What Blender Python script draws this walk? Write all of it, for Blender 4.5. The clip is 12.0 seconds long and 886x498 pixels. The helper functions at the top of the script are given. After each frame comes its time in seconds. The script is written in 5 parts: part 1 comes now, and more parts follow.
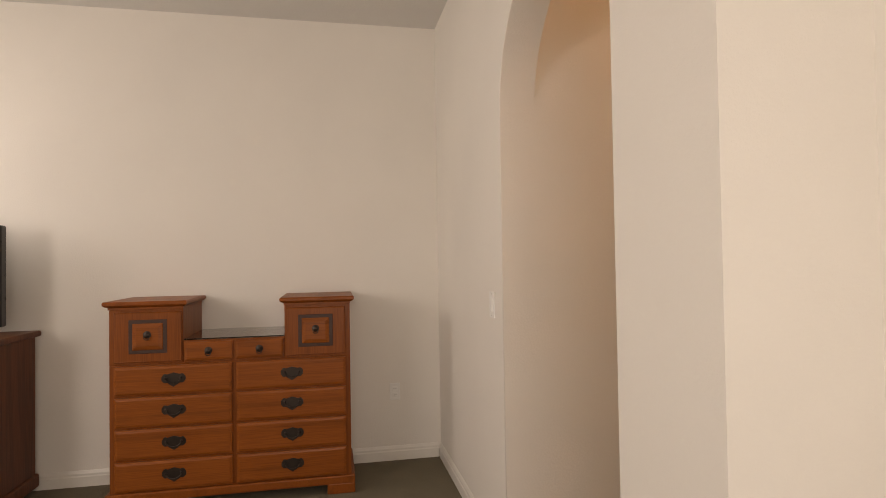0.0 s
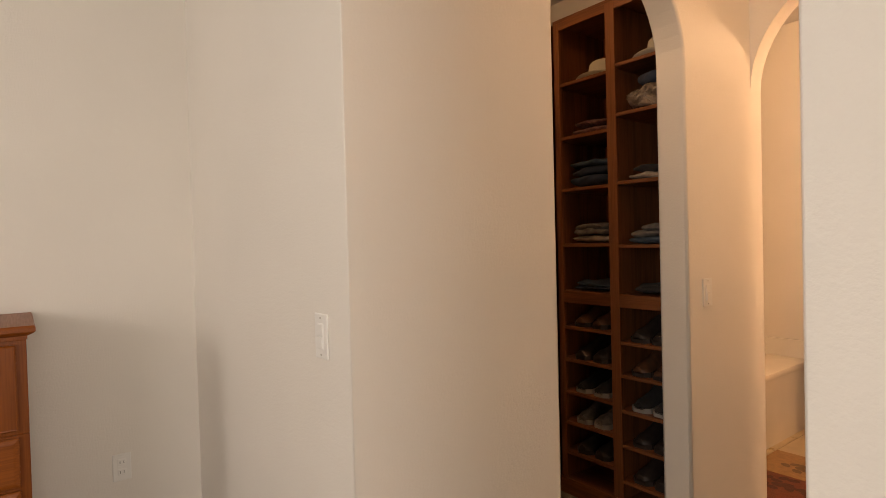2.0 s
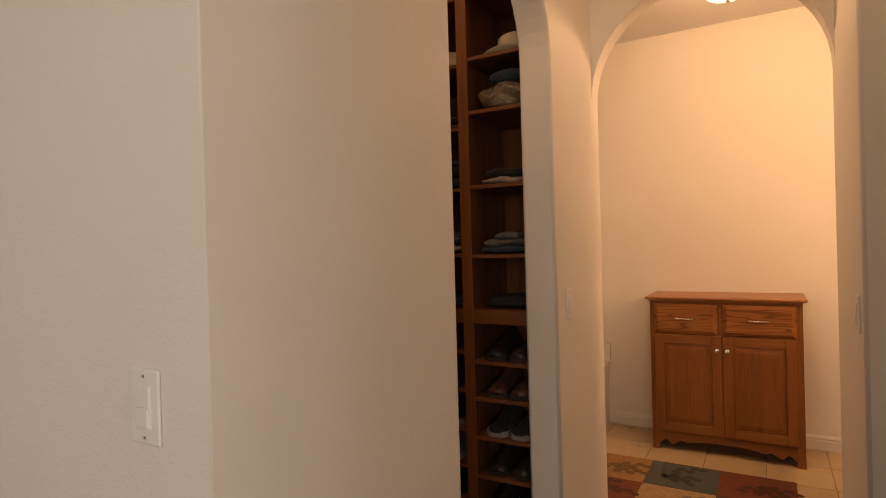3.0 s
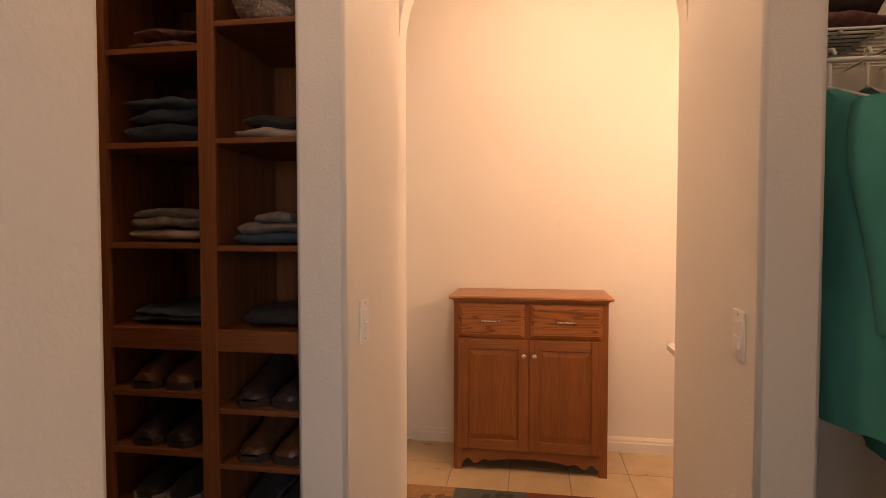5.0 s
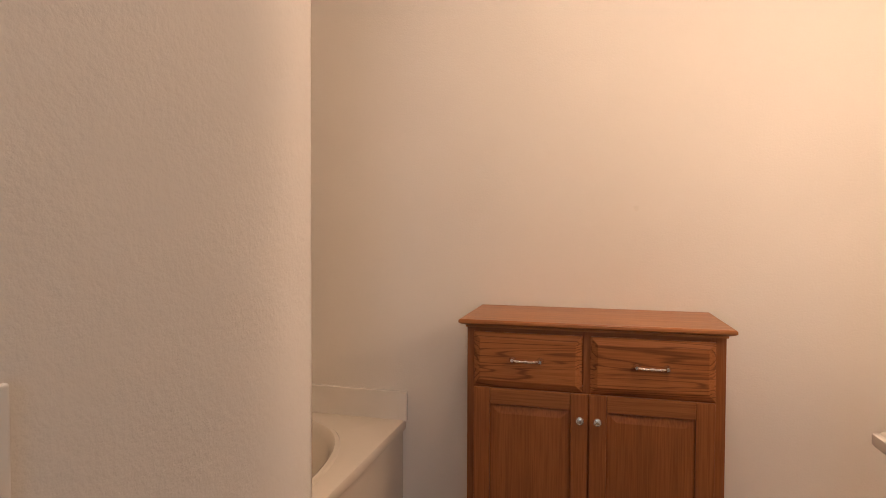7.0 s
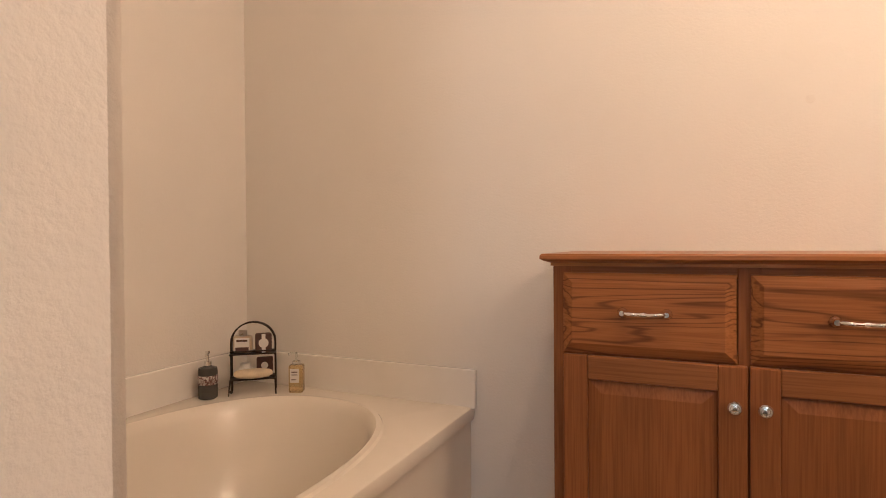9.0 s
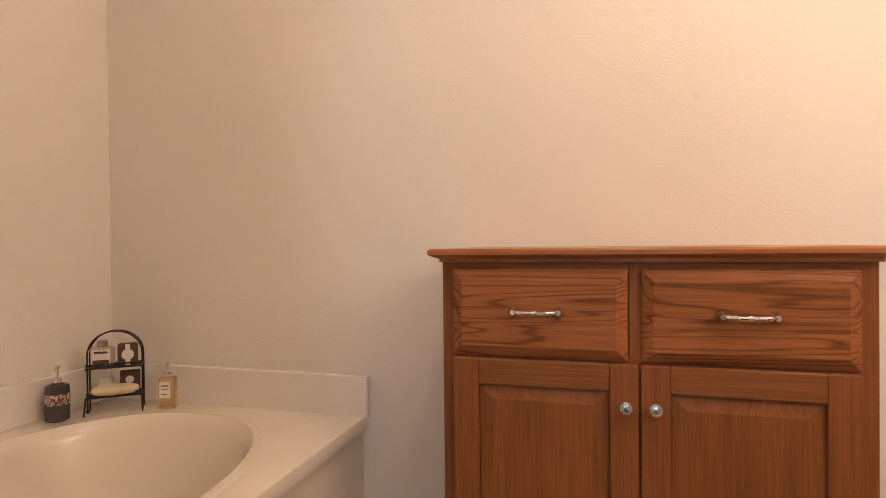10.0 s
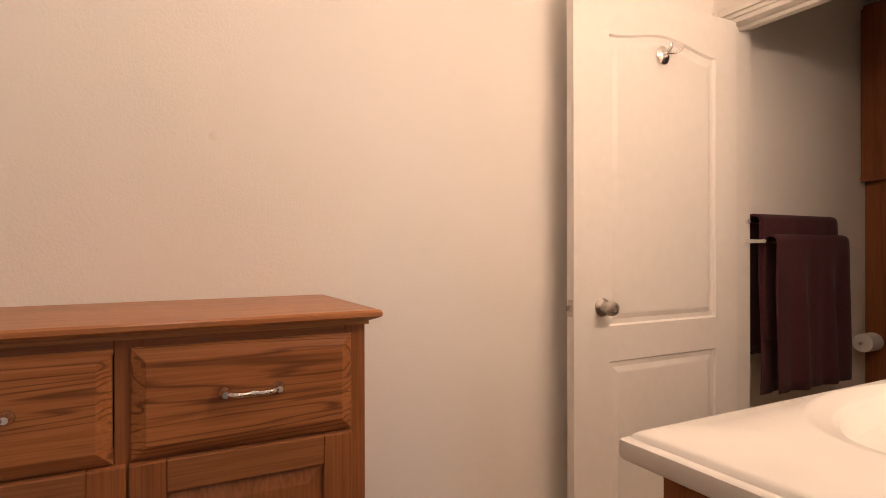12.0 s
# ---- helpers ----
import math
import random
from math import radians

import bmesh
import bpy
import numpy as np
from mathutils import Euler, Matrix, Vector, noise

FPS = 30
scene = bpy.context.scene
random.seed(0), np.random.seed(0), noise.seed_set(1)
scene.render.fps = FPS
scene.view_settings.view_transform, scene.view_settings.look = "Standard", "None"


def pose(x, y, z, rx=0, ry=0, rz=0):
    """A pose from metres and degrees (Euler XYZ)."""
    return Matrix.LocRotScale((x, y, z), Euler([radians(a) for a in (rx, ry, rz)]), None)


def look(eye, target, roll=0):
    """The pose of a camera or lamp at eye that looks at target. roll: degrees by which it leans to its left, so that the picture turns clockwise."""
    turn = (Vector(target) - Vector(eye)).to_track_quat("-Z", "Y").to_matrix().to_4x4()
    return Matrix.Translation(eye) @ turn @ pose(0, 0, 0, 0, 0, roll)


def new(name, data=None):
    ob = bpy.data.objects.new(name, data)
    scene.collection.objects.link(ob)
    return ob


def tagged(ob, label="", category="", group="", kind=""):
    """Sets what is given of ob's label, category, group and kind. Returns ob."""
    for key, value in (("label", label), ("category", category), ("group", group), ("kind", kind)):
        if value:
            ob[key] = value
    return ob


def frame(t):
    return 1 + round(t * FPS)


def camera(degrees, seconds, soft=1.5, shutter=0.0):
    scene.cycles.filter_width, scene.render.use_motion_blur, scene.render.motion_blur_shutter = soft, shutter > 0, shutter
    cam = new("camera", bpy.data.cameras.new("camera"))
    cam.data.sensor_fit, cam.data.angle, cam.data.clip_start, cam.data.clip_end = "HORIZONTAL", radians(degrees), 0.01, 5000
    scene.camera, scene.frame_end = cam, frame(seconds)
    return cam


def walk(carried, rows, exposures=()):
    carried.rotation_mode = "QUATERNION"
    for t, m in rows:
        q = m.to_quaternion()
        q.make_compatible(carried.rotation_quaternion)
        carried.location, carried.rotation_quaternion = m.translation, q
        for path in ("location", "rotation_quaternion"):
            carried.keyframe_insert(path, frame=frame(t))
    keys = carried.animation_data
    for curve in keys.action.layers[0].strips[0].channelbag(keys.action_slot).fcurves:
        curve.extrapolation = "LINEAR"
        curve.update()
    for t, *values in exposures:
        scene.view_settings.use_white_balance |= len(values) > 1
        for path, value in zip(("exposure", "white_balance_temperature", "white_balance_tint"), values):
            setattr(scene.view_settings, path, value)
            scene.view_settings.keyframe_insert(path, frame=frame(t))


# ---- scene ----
cam = camera(76.6, 12.0, soft=0.9)
PATH = [
    (0, (1.866, -0.014, 1.352), (-0.095, 0.374, 1.391), -0.9),
    (0.5, (1.646, -0.018, 1.362), (-0.266, 0.566, 1.387), -0.8),
    (1, (1.301, -0.052, 1.374), (-0.554, 0.696, 1.385), -0.9),
    (1.5, (0.986, -0.014, 1.4), (-0.772, 0.939, 1.356), -1.5),
    (2, (0.753, 0.068, 1.392), (-0.839, 1.278, 1.357), -1.5),
    (2.5, (0.482, 0.13, 1.392), (-0.845, 1.626, 1.369), -1.2),
    (3, (0.237, 0.174, 1.386), (-0.767, 1.904, 1.375), -1.6),
    (3.5, (0.155, 0.271, 1.386), (-0.585, 2.129, 1.362), -1.4),
    (3.7, (0.135, 0.339, 1.403), (-0.51, 2.231, 1.361), -1.2),
    (5.3, (-0.021, 1.111, 1.378), (-0.273, 3.094, 1.314), 0.2),
    (5.5, (-0.019, 1.255, 1.362), (-0.237, 3.242, 1.304), 0.3),
    (6, (0.024, 1.592, 1.353), (-0.195, 3.579, 1.297), 0.3),
    (6.5, (0.027, 1.899, 1.32), (-0.334, 3.866, 1.275), 0.4),
    (7, (-0.025, 2.109, 1.314), (-0.536, 4.042, 1.263), 0.2),
    (7.5, (-0.03, 2.355, 1.283), (-0.738, 4.225, 1.239), 0.1),
    (7.7, (-0.053, 2.376, 1.25), (-0.799, 4.231, 1.231), 0.5),
    (9.3, (-0.135, 2.768, 1.006), (-0.964, 4.588, 0.985), -0.5),
    (9.5, (-0.138, 2.788, 0.993), (-0.916, 4.631, 0.988), -0.2),
    (10, (-0.102, 2.851, 1.025), (-0.648, 4.775, 1.005), -0.6),
    (10.5, (-0.061, 2.932, 1.071), (-0.251, 4.923, 1.051), -0.2),
    (11, (-0.029, 2.968, 1.121), (0.228, 4.951, 1.09), -0.1),
    (11.5, (-0.027, 2.984, 1.133), (0.665, 4.86, 1.12), 0.1),
    (12, (0.005, 2.985, 1.137), (0.933, 4.757, 1.136), -0.1),
]
# seconds, stops, kelvin, tint: the clip's own exposure and white balance drift
EXPOSURES = [
    (0.0, -0.02, 9100, 24),
    (1.0, 0.50, 8900, 22),
    (1.6, 0.52, 9000, 22),
    (2.4, -0.16, 8700, 22),
    (3.5, -0.22, 9600, 26),
    (5.5, 0.20, 7000, 27),
    (6.5, -0.02, 6000, 16),
    (7.5, -0.14, 6000, 15),
    (9.5, 0.34, 5800, 12),
    (10.5, 0.10, 5800, 13),
    (11.0, -0.12, 6000, 15),
    (12.0, -0.08, 5800, 15),
]
walk(cam, [(t, look(eye, target, roll)) for t, eye, target, roll in PATH], EXPOSURES)

# ---------------- world and lights ----------------
world = bpy.data.worlds.new("world")
scene.world = world
world.use_nodes = True
wnt = world.node_tree
sky = wnt.nodes.new("ShaderNodeTexSky")
sky.sky_type = 'NISHITA'
sky.sun_disc = False
sky.sun_elevation = radians(40)
sky.sun_rotation = radians(60)
wnt.nodes["Background"].inputs[1].default_value = 0.1
wnt.links.new(sky.outputs[0], wnt.nodes["Background"].inputs[0])


def area_lamp(name, m, w, h, power, colour):
    d = bpy.data.lights.new(name, 'AREA')
    d.shape, d.size, d.size_y, d.energy, d.color = 'RECTANGLE', w, h, power, colour
    ob = new(name, d)
    ob.matrix_basis = m
    return ob


def point_lamp(name, at, power, radius, colour):
    d = bpy.data.lights.new(name, 'POINT')
    d.energy, d.shadow_soft_size, d.color = power, radius, colour
    ob = new(name, d)
    ob.location = at
    return ob


WARM = (1.0, 0.69, 0.46)
DAY = (0.82, 0.91, 1.0)
# daylight in the three bedroom windows
area_lamp("window_light", look((-1.1, -3.15, 2.05), (-1.1, 0, 1.2)), 0.9, 1.0, 19, DAY)
area_lamp("window_light", look((1.6, -3.15, 1.75), (1.2, 0, 1.35)), 1.4, 1.4, 46, DAY)
area_lamp("window_light", look((3.26, 0.1, 1.5), (0, 0.1, 1.35)), 1.4, 1.4, 27, DAY)
# bulbs: bathroom ceiling dome, unseen dome added to brighten the passage, vanity bar
point_lamp("bath_bulb", (0.08, 3.51, 2.71), 26, 0.09, WARM)
point_lamp("passage_fill", (0.0, 2.0, 2.70), 3.7, 0.09, (1.0, 0.60, 0.35))
# fill light added to the east closet; no lamp is known there
point_lamp("closet_fill", (1.2, 1.85, 2.70), 2.2, 0.09, WARM)
# a second added fill, lifting the west closet's walls and shelves
point_lamp("closet_fill", (-1.05, 1.6, 2.70), 3.4, 0.09, WARM)
for vx in (1.17, 1.39, 1.61, 1.83):
    point_lamp("vanity_bulb", (vx, 3.10, 2.02), 7.5, 0.05, WARM)


# ---------------- materials ----------------
class Mat:
    def __init__(self, name, rough=0.6, metal=0.0):
        self.m = bpy.data.materials.new(name)
        self.m.use_nodes = True
        self.nt = self.m.node_tree
        self.b = self.nt.nodes["Principled BSDF"]
        self.b.inputs["Roughness"].default_value = rough
        self.b.inputs["Metallic"].default_value = metal

    def n(self, kind, **kw):
        nd = self.nt.nodes.new(kind)
        for k, v in kw.items():
            nd.inputs[k].default_value = v
        return nd

    def link(self, a, b):
        self.nt.links.new(a, b)

    def coords(self, scale=(1, 1, 1), random_shift=0.0):
        tc = self.n("ShaderNodeTexCoord")
        mp = self.n("ShaderNodeMapping")
        mp.inputs["Scale"].default_value = scale
        self.link(tc.outputs["Object"], mp.inputs["Vector"])
        if random_shift:
            oi = self.n("ShaderNodeObjectInfo")
            mul = self.n("ShaderNodeMath")
            mul.operation = 'MULTIPLY'
            mul.inputs[1].default_value = random_shift
            self.link(oi.outputs["Random"], mul.inputs[0])
            comb = self.n("ShaderNodeCombineXYZ")
            for i in range(3):
                self.link(mul.outputs[0], comb.inputs[i])
            self.link(comb.outputs[0], mp.inputs["Location"])
        return mp.outputs[0]

    def noise(self, vec, scale, detail=3, rough=0.5, distortion=0.0):
        nz = self.n("ShaderNodeTexNoise")
        nz.inputs["Scale"].default_value = scale
        nz.inputs["Detail"].default_value = detail
        nz.inputs["Roughness"].default_value = rough
        nz.inputs["Distortion"].default_value = distortion
        self.link(vec, nz.inputs["Vector"])
        return nz.outputs["Fac"]

    def ramp(self, fac, stops):
        r = self.n("ShaderNodeValToRGB")
        while len(r.color_ramp.elements) < len(stops):
            r.color_ramp.elements.new(0.5)
        for e, (p, c) in zip(r.color_ramp.elements, stops):
            e.position = p
            e.color = (*c, 1) if len(c) == 3 else c
        self.link(fac, r.inputs[0])
        return r.outputs[0]

    def mix(self, a, b, fac=0.5, mode='MIX'):
        mx = self.n("ShaderNodeMix")
        mx.data_type, mx.blend_type = 'RGBA', mode
        if isinstance(fac, float):
            mx.inputs[0].default_value = fac
        else:
            self.link(fac, mx.inputs[0])
        self.link(a, mx.inputs[6])
        self.link(b, mx.inputs[7])
        return mx.outputs[2]

    def math(self, op, a, b=None):
        md = self.n("ShaderNodeMath")
        md.operation = op
        self.link(a, md.inputs[0])
        if b is not None:
            if isinstance(b, (int, float)):
                md.inputs[1].default_value = b
            else:
                self.link(b, md.inputs[1])
        return md.outputs[0]

    def colour(self, sock):
        self.link(sock, self.b.inputs["Base Color"])

    def roughness(self, fac, lo, hi):
        mr = self.n("ShaderNodeMapRange")
        mr.inputs["To Min"].default_value, mr.inputs["To Max"].default_value = lo, hi
        self.link(fac, mr.inputs[0])
        self.link(mr.outputs[0], self.b.inputs["Roughness"])

    def bump(self, fac, strength, dist):
        bp = self.n("ShaderNodeBump")
        bp.inputs["Strength"].default_value, bp.inputs["Distance"].default_value = strength, dist
        self.link(fac, bp.inputs["Height"])
        self.link(bp.outputs[0], self.b.inputs["Normal"])


def mat_paint(name, c, bump=0.5, size=75, rough=0.6):
    """Rolled paint over knock-down plaster."""
    k = Mat(name, rough)
    v = k.coords()
    big = k.noise(v, 1.3, 4)
    k.colour(k.ramp(big, [(0.3, tuple(x * 0.965 for x in c)), (0.7, tuple(min(1, x * 1.02) for x in c))]))
    fine = k.noise(v, size * 1.7, 4, 0.6)
    blobs = k.noise(v, size * 0.32, 3, 0.5, 0.6)
    h = k.math('ADD', fine, k.math('MULTIPLY', blobs, 0.55))
    k.roughness(fine, rough - 0.08, rough + 0.1)
    k.bump(h, bump, 0.0035)
    return k.m


def mat_plain(name, c, rough=0.5, metal=0.0, var=0.08, size=25, bump=0.0):
    k = Mat(name, rough, metal)
    v = k.coords(random_shift=3.0)
    f = k.noise(v, size, 4)
    k.colour(k.ramp(f, [(0.3, tuple(x * (1 - var) for x in c)), (0.72, tuple(min(1, x * (1 + var)) for x in c))]))
    k.roughness(f, max(0.03, rough - 0.07), min(1, rough + 0.07))
    if bump:
        k.bump(k.noise(v, size * 8, 3), bump, 0.002)
    return k.m


def mat_wood(name, dark, light, grain, rough=0.38, figure=1.0, lines=17.0):
    """Varnished wood: growth-ring figure, pores and slow tone changes. grain: axis index along which the grain runs;
    figure: how dark the rings show; lines: how close they lie."""
    k = Mat(name, rough)
    s1 = [13.0, 13.0, 13.0]
    s1[grain] = 0.75
    s2 = [230, 230, 230]
    s2[grain] = 6
    v = k.coords(tuple(s1), 7.0)
    ring = k.noise(v, 1.0, 3.5, 0.42, 0.35)
    wav = k.math('SINE', k.math('MULTIPLY', ring, lines * 2.6))
    wav = k.math('ADD', k.math('MULTIPLY', wav, 0.5), 0.5)
    lo = tuple(d * figure + l * (1 - figure) for d, l in zip(dark, light))
    rc = k.ramp(wav, [(0.0, lo), (0.09, tuple(0.5 * (d + l) for d, l in zip(lo, light))), (0.25, light), (1.0, tuple(min(1, l * 1.06) for l in light))])
    v2 = k.coords(tuple(s2), 3.0)
    pores = k.noise(v2, 1.0, 3)
    pc = k.ramp(pores, [(0.35, (0.66, 0.58, 0.52)), (0.6, (1, 1, 1))])
    c = k.mix(rc, pc, 0.6, 'MULTIPLY')
    s3 = [14.0, 14.0, 14.0]
    s3[grain] = 0.8
    tone = k.noise(k.coords(tuple(s3), 5.0), 1.0, 2)
    tc = k.ramp(tone, [(0.3, (0.80, 0.76, 0.72)), (0.7, (1, 1, 1))])
    k.colour(k.mix(c, tc, min(0.7, 0.2 + 0.6 * figure), 'MULTIPLY'))
    k.roughness(pores, rough + 0.1, rough - 0.06)
    k.bump(pores, 0.15, 0.001)
    k.b.inputs["Coat Weight"].default_value = 0.05
    k.b.inputs["Specular IOR Level"].default_value = 0.2
    k.b.inputs["Coat Roughness"].default_value = 0.25
    return k.m


def mat_fabric(name, c, var=0.25, size=14, weave=420):
    k = Mat(name, 0.92)
    v = k.coords(random_shift=4.0)
    f = k.noise(v, size, 4)
    k.colour(k.ramp(f, [(0.25, tuple(x * (1 - var) for x in c)), (0.75, tuple(min(1, x * (1 + var)) for x in c))]))
    k.bump(k.noise(v, weave, 2), 0.5, 0.002)
    k.b.inputs["Sheen Weight"].default_value = 0.05
    return k.m


WALL = mat_paint("wall_paint", (0.80, 0.755, 0.69), 0.34)
CEIL = mat_paint("ceiling_paint", (0.72, 0.70, 0.67), 0.9, 45, 0.85)
TRIM = mat_plain("white_enamel_trim", (0.76, 0.72, 0.655), 0.35, var=0.02)
DOORW = mat_plain("white_door_enamel", (0.80, 0.76, 0.70), 0.4, var=0.02, bump=0.12)
OAK_H = mat_wood("honey_oak_horizontal", (0.135, 0.046, 0.016), (0.36, 0.140, 0.047), 0, 0.42, 0.75, 31)
OAK_R = mat_wood("honey_oak_rail", (0.17, 0.065, 0.024), (0.27, 0.108, 0.039), 0, 0.44, 0.25, 6)
OAK_V = mat_wood("honey_oak_vertical", (0.17, 0.063, 0.023), (0.28, 0.104, 0.035), 2, 0.44, 0.2, 5)
OAK_S = mat_wood("honey_oak_side", (0.16, 0.055, 0.018), (0.29, 0.108, 0.036), 2, 0.4, 0.3, 8)
PINE = mat_wood("amber_pine_along", (0.13, 0.030, 0.006), (0.27, 0.070, 0.013), 1, 0.36, 0.25, 6)
PINE_V = mat_wood("amber_pine_upright", (0.13, 0.031, 0.006), (0.25, 0.066, 0.013), 2, 0.36, 0.25, 6)
PINE_D = mat_plain("dark_stained_groove", (0.045, 0.013, 0.005), 0.5)
CLOS = mat_wood("closet_shelf_wood", (0.12, 0.04, 0.017), (0.24, 0.088, 0.036), 0, 0.45, 0.4, 8)
CLOS_V = mat_wood("closet_upright_wood", (0.12, 0.04, 0.017), (0.25, 0.092, 0.037), 2, 0.45, 0.4, 8)
CHEST = mat_wood("dark_brown_chest_wood", (0.06, 0.018, 0.008), (0.15, 0.045, 0.016), 2, 0.4, 0.4, 8)
BRASS = mat_plain("aged_dark_brass", (0.055, 0.042, 0.035), 0.42, 0.8)
CHROME = mat_plain("polished_chrome", (0.82, 0.80, 0.78), 0.12, 1.0, var=0.03)
NICKEL = mat_plain("satin_nickel", (0.52, 0.48, 0.43), 0.28, 1.0, var=0.04)
PLATE = mat_plain("white_plastic", (0.82, 0.80, 0.76), 0.35, var=0.02)
SLOT = mat_plain("dark_slot", (0.03, 0.03, 0.03), 0.6)
ACRYL = mat_plain("almond_acrylic", (0.80, 0.735, 0.63), 0.16, var=0.015, size=6)
MARBLE = mat_plain("cultured_marble_bone", (0.84, 0.80, 0.735), 0.18, var=0.025, size=7)
IRON = mat_plain("dark_iron_wire", (0.035, 0.025, 0.02), 0.45, 0.6)
GROUT = mat_plain("tile_grout", (0.34, 0.28, 0.21), 0.9, size=60)
BLACKP = mat_plain("black_plastic", (0.012, 0.012, 0.013), 0.3)
RUBBER = mat_plain("dark_leather", (0.035, 0.024, 0.02), 0.5, var=0.3)
BROWNL = mat_plain("brown_leather", (0.12, 0.05, 0.025), 0.5, var=0.3)
SOLE = mat_plain("white_rubber_sole", (0.30, 0.285, 0.26), 0.6)
FELT = mat_fabric("cream_felt", (0.52, 0.45, 0.33), 0.1)
DENIM = mat_fabric("navy_denim", (0.018, 0.028, 0.05), 0.4)
BLUE = mat_fabric("slate_blue_cotton", (0.03, 0.05, 0.075), 0.3)
GREYK = mat_fabric("grey_knit", (0.14, 0.12, 0.105), 0.4, 40)
BEIGE = mat_fabric("beige_cotton", (0.33, 0.265, 0.205), 0.3)
PLAID = mat_fabric("dark_red_plaid", (0.14, 0.06, 0.05), 0.6, 60)
TAUPE = mat_fabric("taupe_wool", (0.23, 0.17, 0.14), 0.15)
KHAKI = mat_fabric("khaki_cotton", (0.25, 0.19, 0.12), 0.2)
BLACKC = mat_fabric("black_cotton", (0.02, 0.018, 0.018), 0.3)
TEAL = mat_fabric("teal_cotton", (0.05, 0.33, 0.28), 0.15, 6)
TEALD = mat_fabric("dark_teal_cotton", (0.015, 0.07, 0.09), 0.2, 6)
MAROON = mat_fabric("maroon_terry", (0.045, 0.006, 0.009), 0.3, 60, 300)
SPONGE = mat_plain("cream_sponge", (0.70, 0.58, 0.40), 0.9, var=0.1, bump=0.6)
DARKFUR = mat_fabric("dark_brown_wicker", (0.05, 0.03, 0.02), 0.5, 40)
PAPER = mat_plain("white_paper", (0.78, 0.75, 0.70), 0.85, var=0.03)
INK = mat_plain("brown_ink", (0.10, 0.05, 0.04), 0.7)


def mat_glass(name, c, rough=0.05, alpha_like=1.0):
    k = Mat(name, rough)
    k.b.inputs["Base Color"].default_value = (*c, 1)
    k.b.inputs["Transmission Weight"].default_value = alpha_like
    k.b.inputs["IOR"].default_value = 1.45
    return k.m


GLASS = mat_glass("clear_glass", (0.93, 0.96, 0.94))
AMBER = mat_glass("amber_liquid_soap", (0.90, 0.70, 0.38), 0.08, 0.9)
SMOKE = mat_plain("smoked_dark_glass", (0.06, 0.055, 0.05), 0.12, var=0.1)
MIRROR = mat_plain("mirror_silver", (0.9, 0.9, 0.9), 0.02, 1.0, var=0.005)


def mat_wrap():
    k = Mat("clear_plastic_wrap", 0.06)
    v = k.coords()
    f = k.noise(v, 22, 4, 0.6, 1.2)
    k.colour(k.ramp(f, [(0.3, (0.12, 0.085, 0.06)), (0.65, (0.26, 0.19, 0.14))]))
    k.bump(f, 1.0, 0.02)
    k.b.inputs["Coat Weight"].default_value = 1.0
    return k.m


WRAP = mat_wrap()


def mat_glow(name, c, strength):
    k = Mat(name, 0.4)
    k.b.inputs["Base Color"].default_value = (0.85, 0.8, 0.72, 1)
    k.b.inputs["Emission Color"].default_value = (*c, 1)
    k.b.inputs["Emission Strength"].default_value = strength
    return k.m


GLOBE = mat_glow("lit_frosted_glass", (1.0, 0.78, 0.52), 6.0)


def mat_carpet():
    k = Mat("olive_beige_carpet", 0.97)
    v = k.coords()
    f = k.noise(v, 260, 3)
    g = k.noise(v, 5, 4)
    a = k.ramp(f, [(0.3, (0.13, 0.105, 0.065)), (0.7, (0.27, 0.225, 0.15))])
    b = k.ramp(g, [(0.3, (0.82, 0.82, 0.82)), (0.7, (1, 1, 1))])
    k.colour(k.mix(a, b, 1.0, 'MULTIPLY'))
    k.bump(f, 1.0, 0.008)
    return k.m


CARPET = mat_carpet()


def mat_tile():
    k = Mat("beige_ceramic_tile", 0.3)
    v = k.coords((1, 1, 1), 9.0)
    f = k.noise(v, 7, 5, 0.6)
    oi = k.n("ShaderNodeObjectInfo")
    a = k.ramp(f, [(0.3, (0.50, 0.37, 0.22)), (0.7, (0.62, 0.47, 0.29))])
    b = k.ramp(oi.outputs["Random"], [(0, (0.93, 0.93, 0.92)), (1, (1, 1, 1))])
    k.colour(k.mix(a, b, 1.0, 'MULTIPLY'))
    k.roughness(f, 0.22, 0.4)
    k.bump(k.noise(v, 30, 3), 0.1, 0.002)
    return k.m


TILE = mat_tile()


# ---------------- mesh tools ----------------
def finish(bm, name, mat, smooth=None):
    bmesh.ops.recalc_face_normals(bm, faces=bm.faces)
    me = bpy.data.meshes.new(name)
    bm.to_mesh(me)
    bm.free()
    for m in (mat if isinstance(mat, (list, tuple)) else [mat]):
        me.materials.append(m)
    if smooth:
        for p in me.polygons:
            p.use_smooth = True
        me.set_sharp_from_angle(angle=radians(smooth))
    return me


def add_box(bm, x0, x1, y0, y1, z0, z1, bevel=0.0, seg=1):
    r = bmesh.ops.create_cube(bm, size=1)
    vs = r['verts']
    for v in vs:
        v.co = Vector(((x0 + x1) / 2 + v.co.x * (x1 - x0), (y0 + y1) / 2 + v.co.y * (y1 - y0), (z0 + z1) / 2 + v.co.z * (z1 - z0)))
    if bevel:
        es = list({e for v in vs for e in v.link_edges})
        bmesh.ops.bevel(bm, geom=es, offset=bevel, segments=seg, affect='EDGES', profile=0.5)


